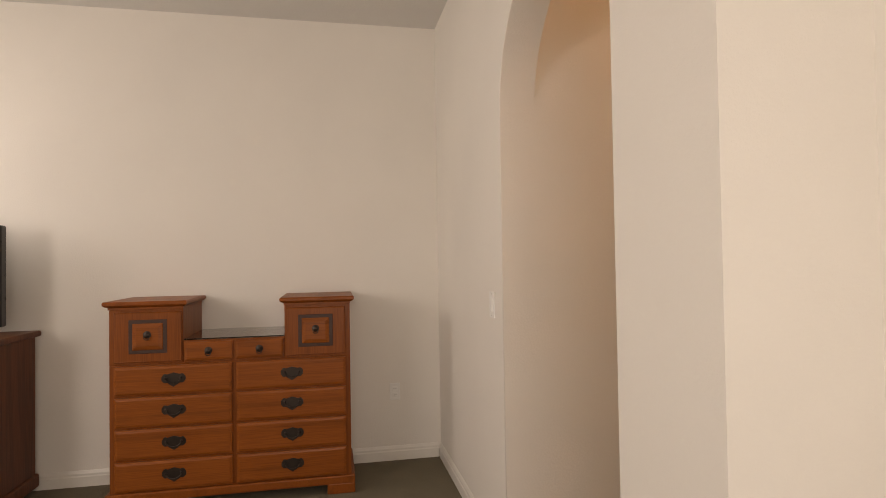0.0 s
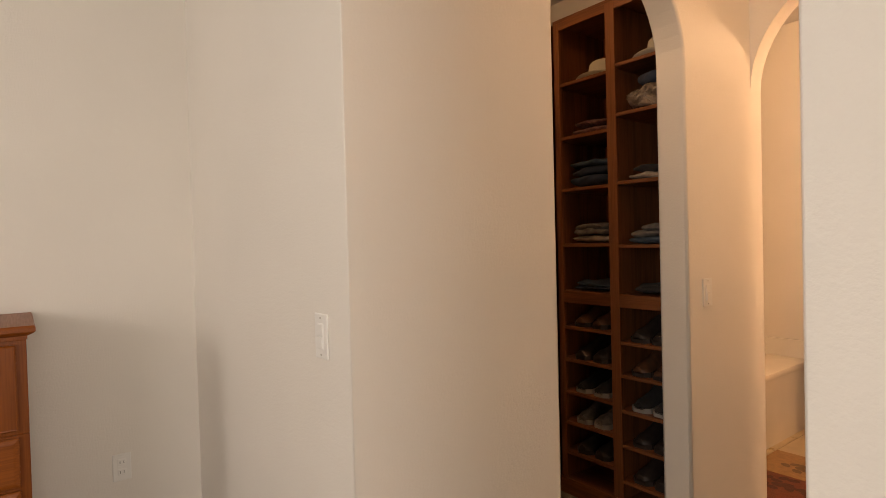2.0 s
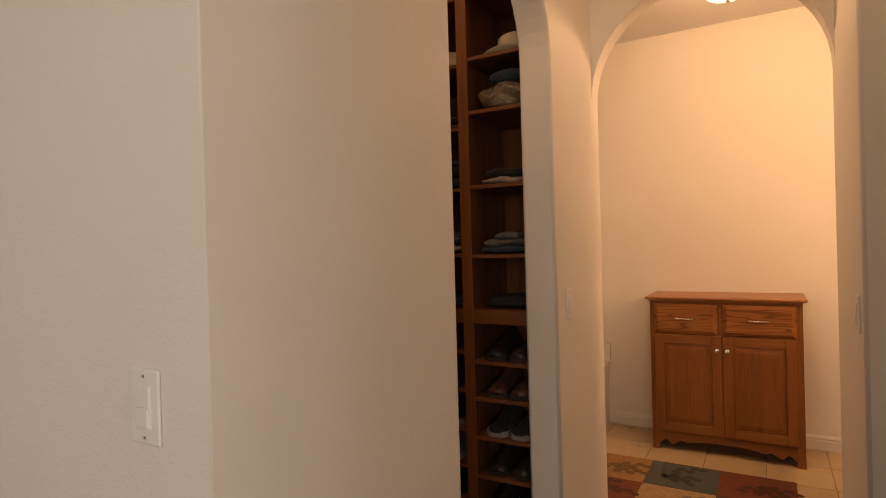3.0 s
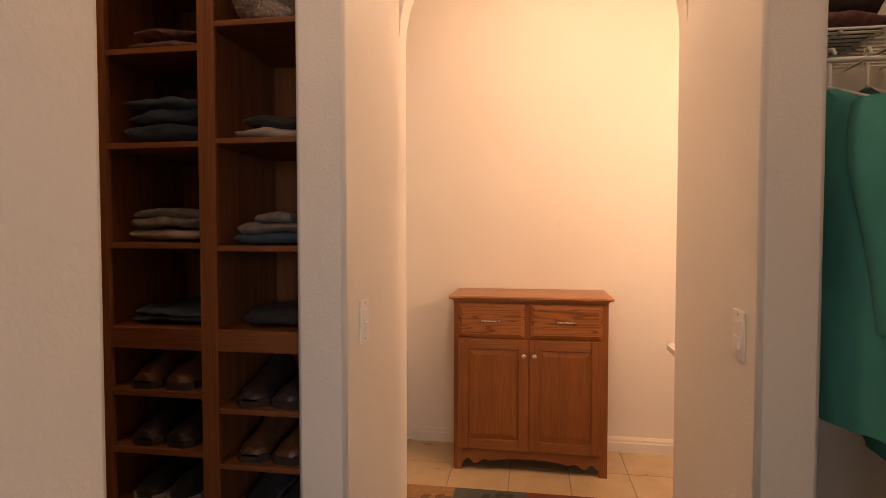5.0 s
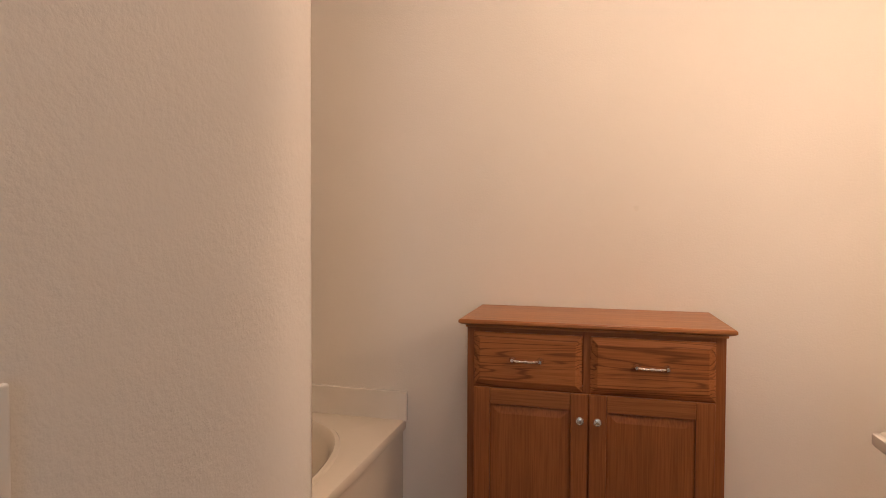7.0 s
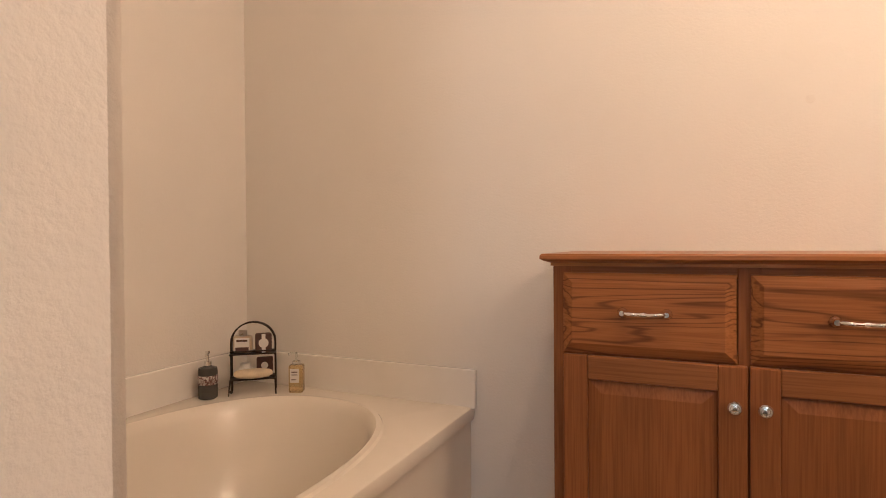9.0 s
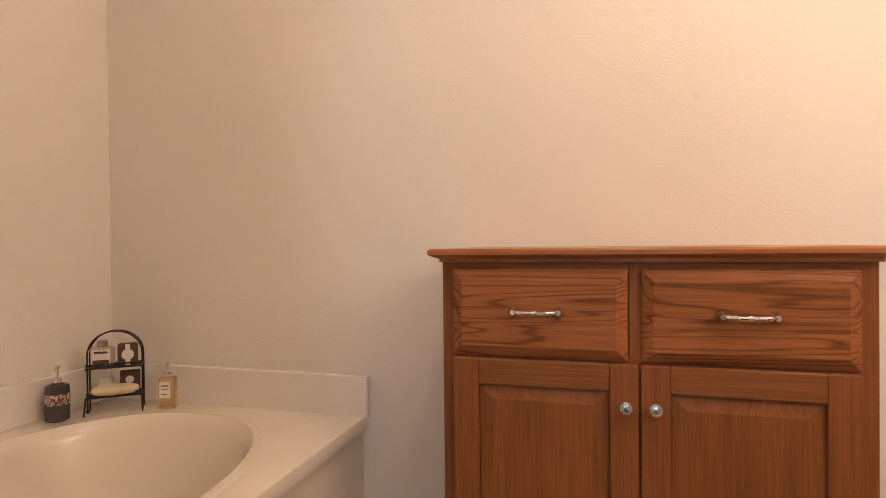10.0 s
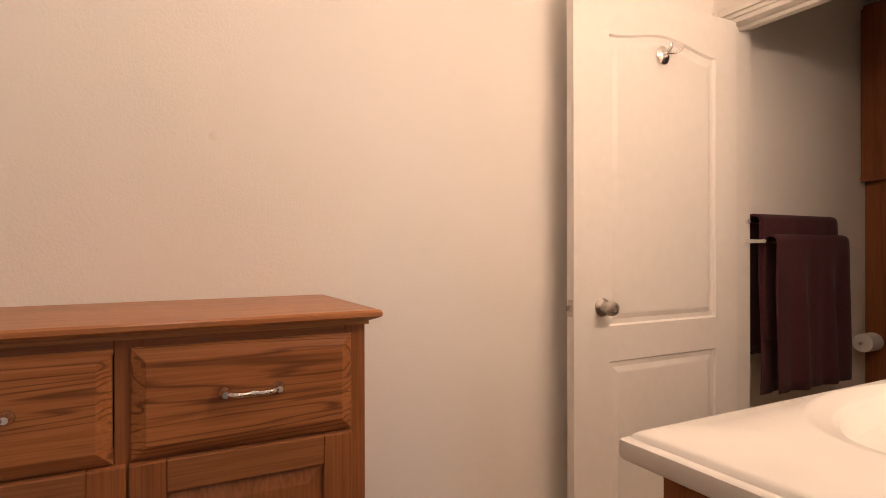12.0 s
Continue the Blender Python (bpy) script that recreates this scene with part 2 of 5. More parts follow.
def box_mesh(name, mat, boxes, bevel=0.003, seg=2):
    """A bevelled board, or a list of boards, one mesh each."""
    out = []
    for b in boxes:
        bm = bmesh.new()
        add_box(bm, *b, bevel=bevel, seg=seg)
        out.append(finish(bm, name, mat))
    return out[0] if len(out) == 1 else out


def add_lathe(bm, prof, n=24, at=(0, 0, 0), axis='z', sx=1.0, sy=1.0):
    """Turned shape: prof is a list of (radius, height)."""
    rings = []
    for r, h in prof:
        ring = []
        for i in range(n):
            a = 2 * math.pi * i / n
            p = Vector((r * math.cos(a) * sx, r * math.sin(a) * sy, h))
            if axis == 'y':
                p = Vector((p.x, -p.z, p.y))
            elif axis == 'x':
                p = Vector((p.z, p.y, -p.x))
            ring.append(bm.verts.new(p + Vector(at)))
        rings.append(ring)
    for a, b in zip(rings, rings[1:]):
        for i in range(n):
            bm.faces.new((a[i], a[(i + 1) % n], b[(i + 1) % n], b[i]))
    bm.faces.new(rings[0][::-1])
    bm.faces.new(rings[-1])


def lathe_mesh(name, mat, prof, n=24, at=(0, 0, 0), axis='z', smooth=40, sx=1.0, sy=1.0):
    bm = bmesh.new()
    add_lathe(bm, prof, n, at, axis, sx, sy)
    return finish(bm, name, mat, smooth)


def add_tube(bm, pts, r, n=8, closed=False):
    pts = [Vector(p) for p in pts]
    rings = []
    for i, p in enumerate(pts):
        a = pts[i - 1] if (i or closed) else p
        b = pts[(i + 1) % len(pts)] if (i < len(pts) - 1 or closed) else p
        d = (b - a).normalized()
        u = d.orthogonal().normalized() if abs(d.z) > 0.9 else d.cross(Vector((0, 0, 1))).normalized()
        w = d.cross(u)
        rr = r(i / (len(pts) - 1)) if callable(r) else r
        rings.append([bm.verts.new(p + (u * math.cos(t) + w * math.sin(t)) * rr) for t in (2 * math.pi * j / n for j in range(n))])
    for a, b in zip(rings, rings[1:]):
        best = min(range(n), key=lambda s: sum((a[j].co - b[(j + s) % n].co).length for j in range(n)))
        for j in range(n):
            bm.faces.new((a[j], a[(j + 1) % n], b[(j + 1 + best) % n], b[(j + best) % n]))
    if not closed:
        bm.faces.new(rings[0])
        bm.faces.new(rings[-1])


def tube_mesh(name, mat, paths, r, n=8, split=False):
    if split:
        return [tube_mesh(name, mat, [p], r, n) for p in paths]
    bm = bmesh.new()
    for p in paths:
        add_tube(bm, p, r, n)
    return finish(bm, name, mat, 50)


def part(name, me, parent, label=""):
    if isinstance(me, list):
        return [part(name, m, parent, label) for m in me][0]
    ob = new(name, me)
    ob.parent = parent
    if label:
        tagged(ob, label)
    return ob


def thing(name, m, label, category, group=""):
    ob = new(name)
    ob.empty_display_size = 0.1
    ob.matrix_basis = m
    return tagged(ob, label, category, group)


def structure(name, me, label, category):
    return tagged(new(name, me), label, category, kind="structure")


def prism(name, mat, outline, axis, a, b, bull=(), radius=0.018, sides='ab'):
    """A wall from an outline of (u, z), pushed from a to b along axis 'x' or 'y'. bull: outline edges (by index of their first point) with rounded corners."""
    bm = bmesh.new()
    put = (lambda u, z, w: (w, u, z)) if axis == 'x' else (lambda u, z, w: (u, w, z))
    va = [bm.verts.new(put(u, z, a)) for u, z in outline]
    vb = [bm.verts.new(put(u, z, b)) for u, z in outline]
    n = len(outline)
    bm.faces.new(va)
    bm.faces.new(vb[::-1])
    for i in range(n):
        bm.faces.new((va[i], va[(i + 1) % n], vb[(i + 1) % n], vb[i]))
    bmesh.ops.recalc_face_normals(bm, faces=bm.faces)
    if bull:
        es = []
        for i in bull:
            for vs in [v for v, s in ((va, 'a'), (vb, 'b')) if s in sides]:
                e = bm.edges.get((vs[i], vs[(i + 1) % n]))
                if e:
                    es.append(e)
        r = bmesh.ops.bevel(bm, geom=es, offset=radius, segments=4, affect='EDGES', profile=0.5)
        for f in r['faces']:
            f.smooth = True
    return finish(bm, name, mat)


def arch_outline(u0, u1, top, o0, o1, spring, n=24):
    """A wall u0..u1 up to top with an arched doorway o0..o1; returns the outline and the indices of the doorway's edges."""
    c, r = (o0 + o1) / 2, (o1 - o0) / 2
    pts = [(u0, 0), (u0, top), (u1, top), (u1, 0), (o1, 0)]
    k = len(pts) - 1
    for i in range(n + 1):
        t = math.pi * i / n
        pts.append((c + r * math.cos(t), spring + r * math.sin(t)))
    pts.append((o0, 0))
    return pts, list(range(k, len(pts) - 1))


# ---------------- structure ----------------
H_BED, H_IN = 2.97, 2.87
XL, XR = -0.475, 0.477          # passage walls
Y_ENT, Y_ENT2 = 0.709, 0.87     # wall between bedroom and passage
Y_NEAR, Y_BATH = 2.85, 2.97     # wall between closets and bathroom
Y_FAR = 4.51                    # far bathroom wall

out, idx = arch_outline(-1.97, 0.929, H_BED, XL, 0.517, 1.995)
structure("wall_entry", prism("wall_entry", WALL, out, 'y', Y_ENT, Y_ENT2, idx, 0.004, 'a'), "off-white textured plaster wall with an arched passage opening", "wall")
out, idx = arch_outline(Y_ENT2, Y_NEAR, H_IN, 1.468, 2.265, 2.10)
structure("wall_passage_west", prism("wall_passage_west", WALL, out, 'x', -0.606, XL, idx, 0.012), "off-white plaster passage wall with arched closet opening", "wall")
out, idx = arch_outline(Y_ENT2, Y_NEAR, H_IN, 1.478, 2.235, 2.10)
structure("wall_passage_east", prism("wall_passage_east", WALL, out, 'x', XR, 0.608, idx, 0.012), "off-white plaster passage wall with arched closet opening", "wall")
out, idx = arch_outline(-1.97, 3.9, H_IN, XL, XR, 2.06)
structure("wall_bath_near", prism("wall_bath_near", WALL, out, 'y', Y_NEAR, Y_BATH, idx, 0.02, 'b'), "off-white plaster wall with a rounded arch into the bathroom", "wall")


def wall_box(name, x0, x1, y0, y1, h, label="plain off-white textured plaster wall"):
    structure(name, box_mesh(name, WALL, [(x0, x1, y0, y1, 0, h)], 0.0), label, "wall")


wall_box("wall_bedroom_west", -2.09, -1.97, -3.32, Y_BATH, H_BED)
wall_box("wall_bath_west", -1.97, -1.85, Y_BATH, Y_FAR, H_IN)
wall_box("wall_bath_far", -1.97, 3.92, Y_FAR, Y_FAR + 0.12, H_IN)
structure("wall_recess_west", prism("wall_recess_west", WALL, [(Y_ENT2, 0), (Y_ENT2, H_BED), (1.07, H_BED), (1.07, 0)], 'x', 0.81, 0.929), "short off-white plaster return wall", "wall")
wall_box("wall_recess_back", 0.81, 3.3, 1.07, 1.19, H_BED)
bm = bmesh.new()
for b in [(-3.2, -0.7, 0, H_BED), (0.9, 1.19, 0, H_BED), (-0.7, 0.9, 0, 0.7), (-0.7, 0.9, 2.2, H_BED)]:
    add_box(bm, 3.3, 3.42, b[0], b[1], b[2], b[3])
structure("wall_bedroom_east", finish(bm, "wall_bedroom_east", WALL), "off-white plaster wall with a window", "wall")
wall_box("wall_closet_east", 2.2, 2.32, 1.19, Y_NEAR, H_IN)
wall_box("wall_toilet_east", 3.8, 3.92, Y_BATH, Y_FAR, H_IN)
# door wall on the right of the bathroom, door opening y 3.57..4.39
structure("wall_bath_east", prism("wall_bath_east", WALL, [(Y_BATH, 0), (Y_BATH, H_IN), (Y_FAR, H_IN), (Y_FAR, 0), (4.452, 0), (4.452, 2.045), (3.58, 2.045), (3.58, 0)], 'x', 2.06, 2.18), "off-white plaster wall with a doorway to the toilet room", "wall")
# bedroom south wall with two windows
bm = bmesh.new()
for b in [(-2.09, -1.9, 0, H_BED), (-0.3, 0.8, 0, H_BED), (2.4, 3.42, 0, H_BED), (-1.9, -0.3, 0, 1.1), (-1.9, -0.3, 2.6, H_BED), (0.8, 2.4, 0, 1.0), (0.8, 2.4, 2.5, H_BED)]:
    add_box(bm, b[0], b[1], -3.32, -3.2, b[2], b[3])
structure("wall_bedroom_south", finish(bm, "wall_bedroom_south", WALL), "off-white plaster wall with two windows", "wall")

structure("ceiling_bedroom", box_mesh("ceiling_bedroom", CEIL, [(-2.09, 3.42, -3.32, 1.19, H_BED, H_BED + 0.1)], 0), "grey-white textured bedroom ceiling", "ceiling")
structure("ceiling_inner", box_mesh("ceiling_inner", CEIL, [(-1.97, 2.32, Y_ENT2, Y_NEAR, H_IN, H_IN + 0.08)], 0), "white textured ceiling over passage and closets", "ceiling")
structure("ceiling_bath", box_mesh("ceiling_bath", CEIL, [(-1.97, 3.92, Y_NEAR, 4.63, H_IN, H_IN + 0.08)], 0), "white textured bathroom ceiling", "ceiling")
structure("floor_carpet", box_mesh("floor_carpet", CARPET, [(-2.09, 3.42, -3.32, Y_BATH - 0.06, -0.1, 0)], 0), "olive-beige cut-pile carpet floor", "floor")
FLOOR_TILE = structure("floor_tile", box_mesh("floor_tile", GROUT, [(-1.97, 3.92, Y_BATH - 0.06, 4.63, -0.1, -0.004)], 0), "beige ceramic tile floor with grout joints", "floor")


def baseboard(name, x0, y0, x1, y1, nx, ny, h=0.095):
    """Moulded skirting from (x0, y0) to (x1, y1); (nx, ny) points into the room."""
    prof = [(0, 0), (0.014, 0), (0.014, h * 0.62), (0.010, h * 0.7), (0.010, h * 0.82), (0.005, h * 0.95), (0.003, h), (0, h)]
    bm = bmesh.new()
    a = [bm.verts.new((x0 + nx * d, y0 + ny * d, z)) for d, z in prof]
    b = [bm.verts.new((x1 + nx * d, y1 + ny * d, z)) for d, z in prof]
    bm.faces.new(a)
    bm.faces.new(b)
    for i in range(len(prof)):
        j = (i + 1) % len(prof)
        bm.faces.new((a[i], a[j], b[j], b[i]))
    structure(name, finish(bm, name, TRIM), "white moulded baseboard along the wall", "baseboard")


baseboard("baseboard_bedroom_west", -1.97, -3.2, -1.97, 0.69, 1, 0)
baseboard("baseboard_entry", -1.95, Y_ENT, XL - 0.012, Y_ENT, 0, -1)
baseboard("baseboard_bath_far", -0.79, Y_FAR, 2.06, Y_FAR, 0, -1)
baseboard("baseboard_toilet_far", 2.18, Y_FAR, 3.8, Y_FAR, 0, -1)
baseboard("baseboard_passage", XL, Y_ENT2 + 0.02, XL, 1.45, 1, 0)

structure("wall_patch", lathe_mesh("wall_patch", mat_plain("smudged_filler", (0.77, 0.72, 0.65), 0.7), [(0.012, 0.0), (0.009, 0.0006)], 16, (0.15, Y_FAR, 1.423), 'y'), "small filled nail hole on the bathroom wall", "patch")

# door casing on the bathroom side, and jamb lining
CAS = [(2.046, 2.06, 4.452, 4.507, 0, 2.10), (2.046, 2.06, 3.525, 3.58, 0, 2.10), (2.046, 2.06, 3.58, 4.452, 2.045, 2.10)]
bm = bmesh.new()
for b in CAS:
    add_box(bm, *b, bevel=0.004, seg=2)
for b in [(2.034, 2.046, 4.47, 4.495, 0, 2.085), (2.034, 2.046, 3.535, 3.56, 0, 2.085), (2.034, 2.046, 3.56, 4.47, 2.06, 2.085)]:
    add_box(bm, *b, bevel=0.003, seg=2)
for b in [(2.058, 2.182, 4.434, 4.454, 0, 2.045), (2.058, 2.182, 3.578, 3.598, 0, 2.045), (2.058, 2.182, 3.598, 4.434, 2.027, 2.047), (2.11, 2.13, 3.598, 4.434, 2.012, 2.027)]:
    add_box(bm, *b, bevel=0.002, seg=1)
structure("trim_doorway", finish(bm, "trim_doorway", TRIM), "white moulded door casing and jamb", "door casing")


def window(name, m, cx):
    w = tagged(new(name), "white framed bedroom window with clear panes", "window", kind="structure")
    w.matrix_basis = m
    part("frame", box_mesh("window_frame", TRIM, [(cx - 0.8, cx - 0.74, -4.1, -4.03, 0.7, 2.2), (cx + 0.74, cx + 0.8, -4.1, -4.03, 0.7, 2.2), (cx - 0.74, cx + 0.74, -4.1, -4.03, 0.7, 0.76), (cx - 0.74, cx + 0.74, -4.1, -4.03, 2.14, 2.2), (cx - 0.74, cx + 0.74, -4.09, -4.04, 1.43, 1.47)], 0.004), w)
    p = part("pane", box_mesh("window_pane", GLASS, [(cx - 0.74, cx + 0.74, -4.07, -4.065, 0.76, 2.14)], 0), w)
    p.visible_shadow = False


window("window_1", pose(0, 0.8, 0.4), -1.1)
window("window_3", pose(0, 0.8, 0.3), 1.6)
window("window_2", pose(-0.7, 0.1, 0, 0, 0, 90), 0.0)


# ---------------- things: bedroom ----------------
def raised_panel(bm, x0, x1, z0, z1, y_back, y_edge, y_field, slope):
    """A door or drawer front facing -y: flat rim at y_edge, sloped to a raised field at y_field."""
    def ring(a, y):
        return [bm.verts.new(p) for p in ((x0 + a, y, z0 + a), (x1 - a, y, z0 + a), (x1 - a, y, z1 - a), (x0 + a, y, z1 - a))]
    rs = [ring(0, y_back), ring(0, y_edge), ring(0.004, y_edge - 0.003), ring(slope, y_field)]
    for a, b in zip(rs, rs[1:]):
        for i in range(4):
            bm.faces.new((a[i], a[(i + 1) % 4], b[(i + 1) % 4], b[i]))
    bm.faces.new(rs[-1])
    bm.faces.new(rs[0][::-1])


def bail_pull(parent, cx, y, cz, s=1.0):
    """Aged batwing plate with a hanging bail, facing -y."""
    bm = bmesh.new()
    out = []
    for i in range(28):
        a = 2 * math.pi * i / 28
        c, q = math.cos(a), math.sin(a)
        w = 0.050 * math.copysign(abs(c) ** 0.75, c)
        h = 0.023 * math.copysign(abs(q) ** 0.55, q) * (1 + 0.16 * math.cos(8 * a))
        if q < 0:
            h *= 0.85 + 0.5 * math.exp(-(c / 0.35) ** 2)
        out.append((cx + s * w, cz + s * h))
    fr = [bm.verts.new((u, y - 0.003, z)) for u, z in out]
    bk = [bm.verts.new((u, y, z)) for u, z in out]
    bm.faces.new(fr)
    for i in range(28):
        bm.faces.new((fr[i], fr[(i + 1) % 28], bk[(i + 1) % 28], bk[i]))
    bail = [(cx + s * 0.032 * math.cos(t), y - 0.012 - 0.006 * math.sin(-t), cz + 0.004 + s * 0.022 * math.sin(t)) for t in (math.pi + math.pi * j / 12 for j in range(13))]
    add_tube(bm, bail, 0.0032, 6)
    for sx in (-1, 1):
        add_lathe(bm, [(0.006, 0), (0.006, 0.006), (0.004, 0.012), (0.007, 0.016), (0.003, 0.02)], 10, (cx + sx * s * 0.032, y, cz + 0.004), 'y')
    part("handle", finish(bm, "bail_pull", BRASS, 45), parent, "dark aged brass batwing pull")


def ring_pull(parent, cx, y, cz):
    bm = bmesh.new()
    add_lathe(bm, [(0.02, 0), (0.021, 0.002), (0.012, 0.005), (0.007, 0.012), (0.011, 0.02), (0.004, 0.024)], 14, (cx, y, cz), 'y')
    add_tube(bm, [(cx + 0.015 * math.sin(t), y - 0.014, cz - 0.012 + 0.015 * math.cos(t)) for t in (2 * math.pi * j / 14 for j in range(15))], 0.0025, 6)
    part("handle", finish(bm, "ring_pull", BRASS, 45), parent, "dark aged brass ring pull")


def top_board(bm, x0, x1, y0, y1, z0, z1, back=0.0):
    """Table top with an ogee edge on three sides (front is -y)."""
    h = z1 - z0
    steps = [(0.022, z0), (0.022, z0 + h * 0.25), (0.008, z0 + h * 0.42), (0.0, z0 + h * 0.58), (0.0, z0 + h * 0.85), (0.004, z1)]
    rs = []
    for d, z in steps:
        rs.append([bm.verts.new(p) for p in ((x0 + d, y0 + d, z), (x1 - d, y0 + d, z), (x1 - d, y1 - back, z), (x0 + d, y1 - back, z))])
    for a, b in zip(rs, rs[1:]):
        for i in range(4):
            bm.faces.new((a[i], a[(i + 1) % 4], b[(i + 1) % 4], b[i]))
    bm.faces.new(rs[0][::-1])
    bm.faces.new(rs[-1])


def dresser():
    # local frame: front faces -y, x runs along the wall, width 1.26, depth 0.46
    W, D = 1.30, 0.46
    d = thing("dresser", pose(-1.505, -0.566, 0, 0, 0, 90), "amber pine dresser with two towers and batwing pulls", "dresser")
    w = W / 2
    XLt, XRt = -0.27, 0.277   # inner sides of the towers
    bm = bmesh.new()
    add_box(bm, -w, w, 0, D, 0.09, 0.80, 0.004, 2)
    add_box(bm, -w, XLt, 0, D, 0.80, 1.105, 0.003, 2)
    add_box(bm, XRt, w, 0, D, 0.80, 1.105, 0.003, 2)
    add_box(bm, XLt, XRt, 0.0, D, 0.80, 0.925, 0.002, 1)
    part("body", finish(bm, "dresser_body", PINE_V), d)
    # plinth with bracket feet
    bm = bmesh.new()
    add_box(bm, -w - 0.02, w + 0.02, -0.02, D, 0.055, 0.105, 0.008, 3)
    for sx in (-1, 1):
        for yy in (-0.02, D - 0.12):
            add_box(bm, sx * (w + 0.02) - (0.16 if sx > 0 else 0), sx * (w + 0.02) + (0.16 if sx < 0 else 0), yy, yy + 0.12, 0, 0.06, 0.006, 2)
    part("plinth", finish(bm, "dresser_plinth", PINE), d)
    for x0, x1 in ((-w - 0.025, XLt + 0.025), (XRt - 0.025, w + 0.025)):
        bm = bmesh.new()
        top_board(bm, x0, x1, -0.03, D, 1.105, 1.15)
        part("top", finish(bm, "tower_top", PINE), d)
    part("glass_top", box_mesh("glass_top", GLASS, [(XLt + 0.004, XRt - 0.004, -0.006, D, 0.927, 0.934)], 0.0015), d, "clear glass sheet on the lower top")
    # drawers
    rows = [(0.635, 0.792), (0.46, 0.622), (0.285, 0.447), (0.112, 0.272)]
    for x0, x1 in ((-w + 0.028, -0.012), (0.012, w - 0.028)):
        for z0, z1 in rows:
            bm = bmesh.new()
            raised_panel(bm, x0, x1, z0, z1, 0.002, -0.012, -0.019, 0.016)
            dr = part("drawer", finish(bm, "dresser_drawer", MAT_DR), d)
            bail_pull(dr, (x0 + x1) / 2, -0.019, (z0 + z1) / 2 + 0.006, 1.25)
    for x0, x1 in ((XLt + 0.008, -0.008), (0.008, XRt - 0.008)):
        bm = bmesh.new()
        raised_panel(bm, x0, x1, 0.812, 0.915, 0.002, -0.010, -0.016, 0.014)
        dr = part("drawer", finish(bm, "small_drawer", MAT_DR), d)
        ring_pull(dr, (x0 + x1) / 2, -0.016, 0.865)
    for x0, x1 in ((-w + 0.028, XLt - 0.006), (XRt + 0.006, w - 0.028)):
        bm = bmesh.new()
        raised_panel(bm, x0, x1, 0.815, 1.09, 0.002, -0.012, -0.014, 0.008)
        dr = part("drawer", finish(bm, "tower_door", PINE_V), d)
        cx, cz = (x0 + x1) / 2, 0.955
        part("groove", box_mesh("tower_groove", PINE_D, [(cx - 0.098, cx + 0.098, -0.0165, -0.010, cz - 0.093, cz + 0.093)], 0.002), dr, "dark routed groove")
        bm = bmesh.new()
        raised_panel(bm, cx - 0.078, cx + 0.078, cz - 0.073, cz + 0.073, -0.010, -0.018, -0.026, 0.022)
        part("panel", finish(bm, "tower_panel", MAT_DR), dr)
        ring_pull(dr, cx, -0.026, cz + 0.012)
    return d


MAT_DR = mat_wood("amber_pine_drawer", (0.13, 0.031, 0.006), (0.29, 0.078, 0.015), 0, 0.34, 0.3, 6)
dresser()


def tv_chest():
    c = thing("chest_of_drawers", pose(-1.71, -2.33, 0), "dark reddish-brown wooden chest against the bedroom wall", "chest")
    part("body", box_mesh("chest_body", CHEST, [(-0.22, 0.22, -0.56, 0.56, 0.09, 0.93), (-0.20, 0.16, -0.53, 0.53, 0.0, 0.09)], 0.005), c)
    part("plinth", box_mesh("chest_plinth", CHEST, [(-0.235, 0.235, -0.575, 0.575, 0.03, 0.11)], 0.012, 3), c)
    part("top", box_mesh("chest_top", CHEST, [(-0.24, 0.25, -0.585, 0.585, 0.93, 0.965)], 0.01, 3), c)
    for i in range(4):
        dr = part("drawer", box_mesh("chest_drawer", CHEST, [(0.218, 0.236, -0.53, 0.53, 0.14 + i * 0.195, 0.32 + i * 0.195)], 0.005), c)
        for yy in (-0.28, 0.28):
            part("handle", lathe_mesh("chest_knob", BRASS, [(0.006, 0), (0.006, 0.01), (0.016, 0.018), (0.012, 0.026)], 12, (0.236, yy, 0.23 + i * 0.195), 'x'), dr)
    t = thing("television", pose(-1.70, -2.42, 0.965), "dark flat television standing on the chest", "television")
    part("stand", box_mesh("tv_stand", BLACKP, [(-0.1, 0.12, -0.25, 0.25, 0, 0.015), (-0.02, 0.02, -0.06, 0.06, 0.012, 0.08)], 0.004), t)
    part("screen", box_mesh("tv_screen", BLACKP, [(-0.03, 0.03, -0.6, 0.6, 0.05, 0.62)], 0.012, 3), t)


tv_chest()


def switch_plate(m, label, lower_clip=True):
    """Decorator switch facing -y in its own frame, centred at the origin."""
    s = thing("light_switch", m, label, "light switch", "wall switches")
    bm = bmesh.new()
    add_box(bm, -0.037, 0.037, -0.006, 0, -0.060, 0.060, 0.003, 3)
    part("plate", finish(bm, "switch_plate", PLATE), s)
    part("frame", box_mesh("switch_frame", PLATE, [(-0.0175, 0.0175, -0.008, -0.005, -0.0345, 0.0345)], 0.0012), s)
    bm = bmesh.new()
    add_box(bm, -0.0155, 0.0155, -0.012, -0.006, -0.0325, -0.001, 0.0015, 2)
    add_box(bm, -0.0155, 0.0155, -0.0095, -0.006, -0.001, 0.0325, 0.0015, 2)
    part("rocker", finish(bm, "switch_rocker", PLATE), s)
    for z in (-0.049, 0.049):
        part("screw", lathe_mesh("switch_screw", NICKEL, [(0.003, 0), (0.0028, 0.0012)], 10, (0, -0.006, z), 'y'), s)
    return s


switch_plate(pose(-0.628, Y_ENT, 1.143, 0, 0, 0), "white rocker light switch on the bedroom wall")
switch_plate(pose(XL, 2.412, 1.136, 0, 0, 90), "white rocker light switch on the passage wall")
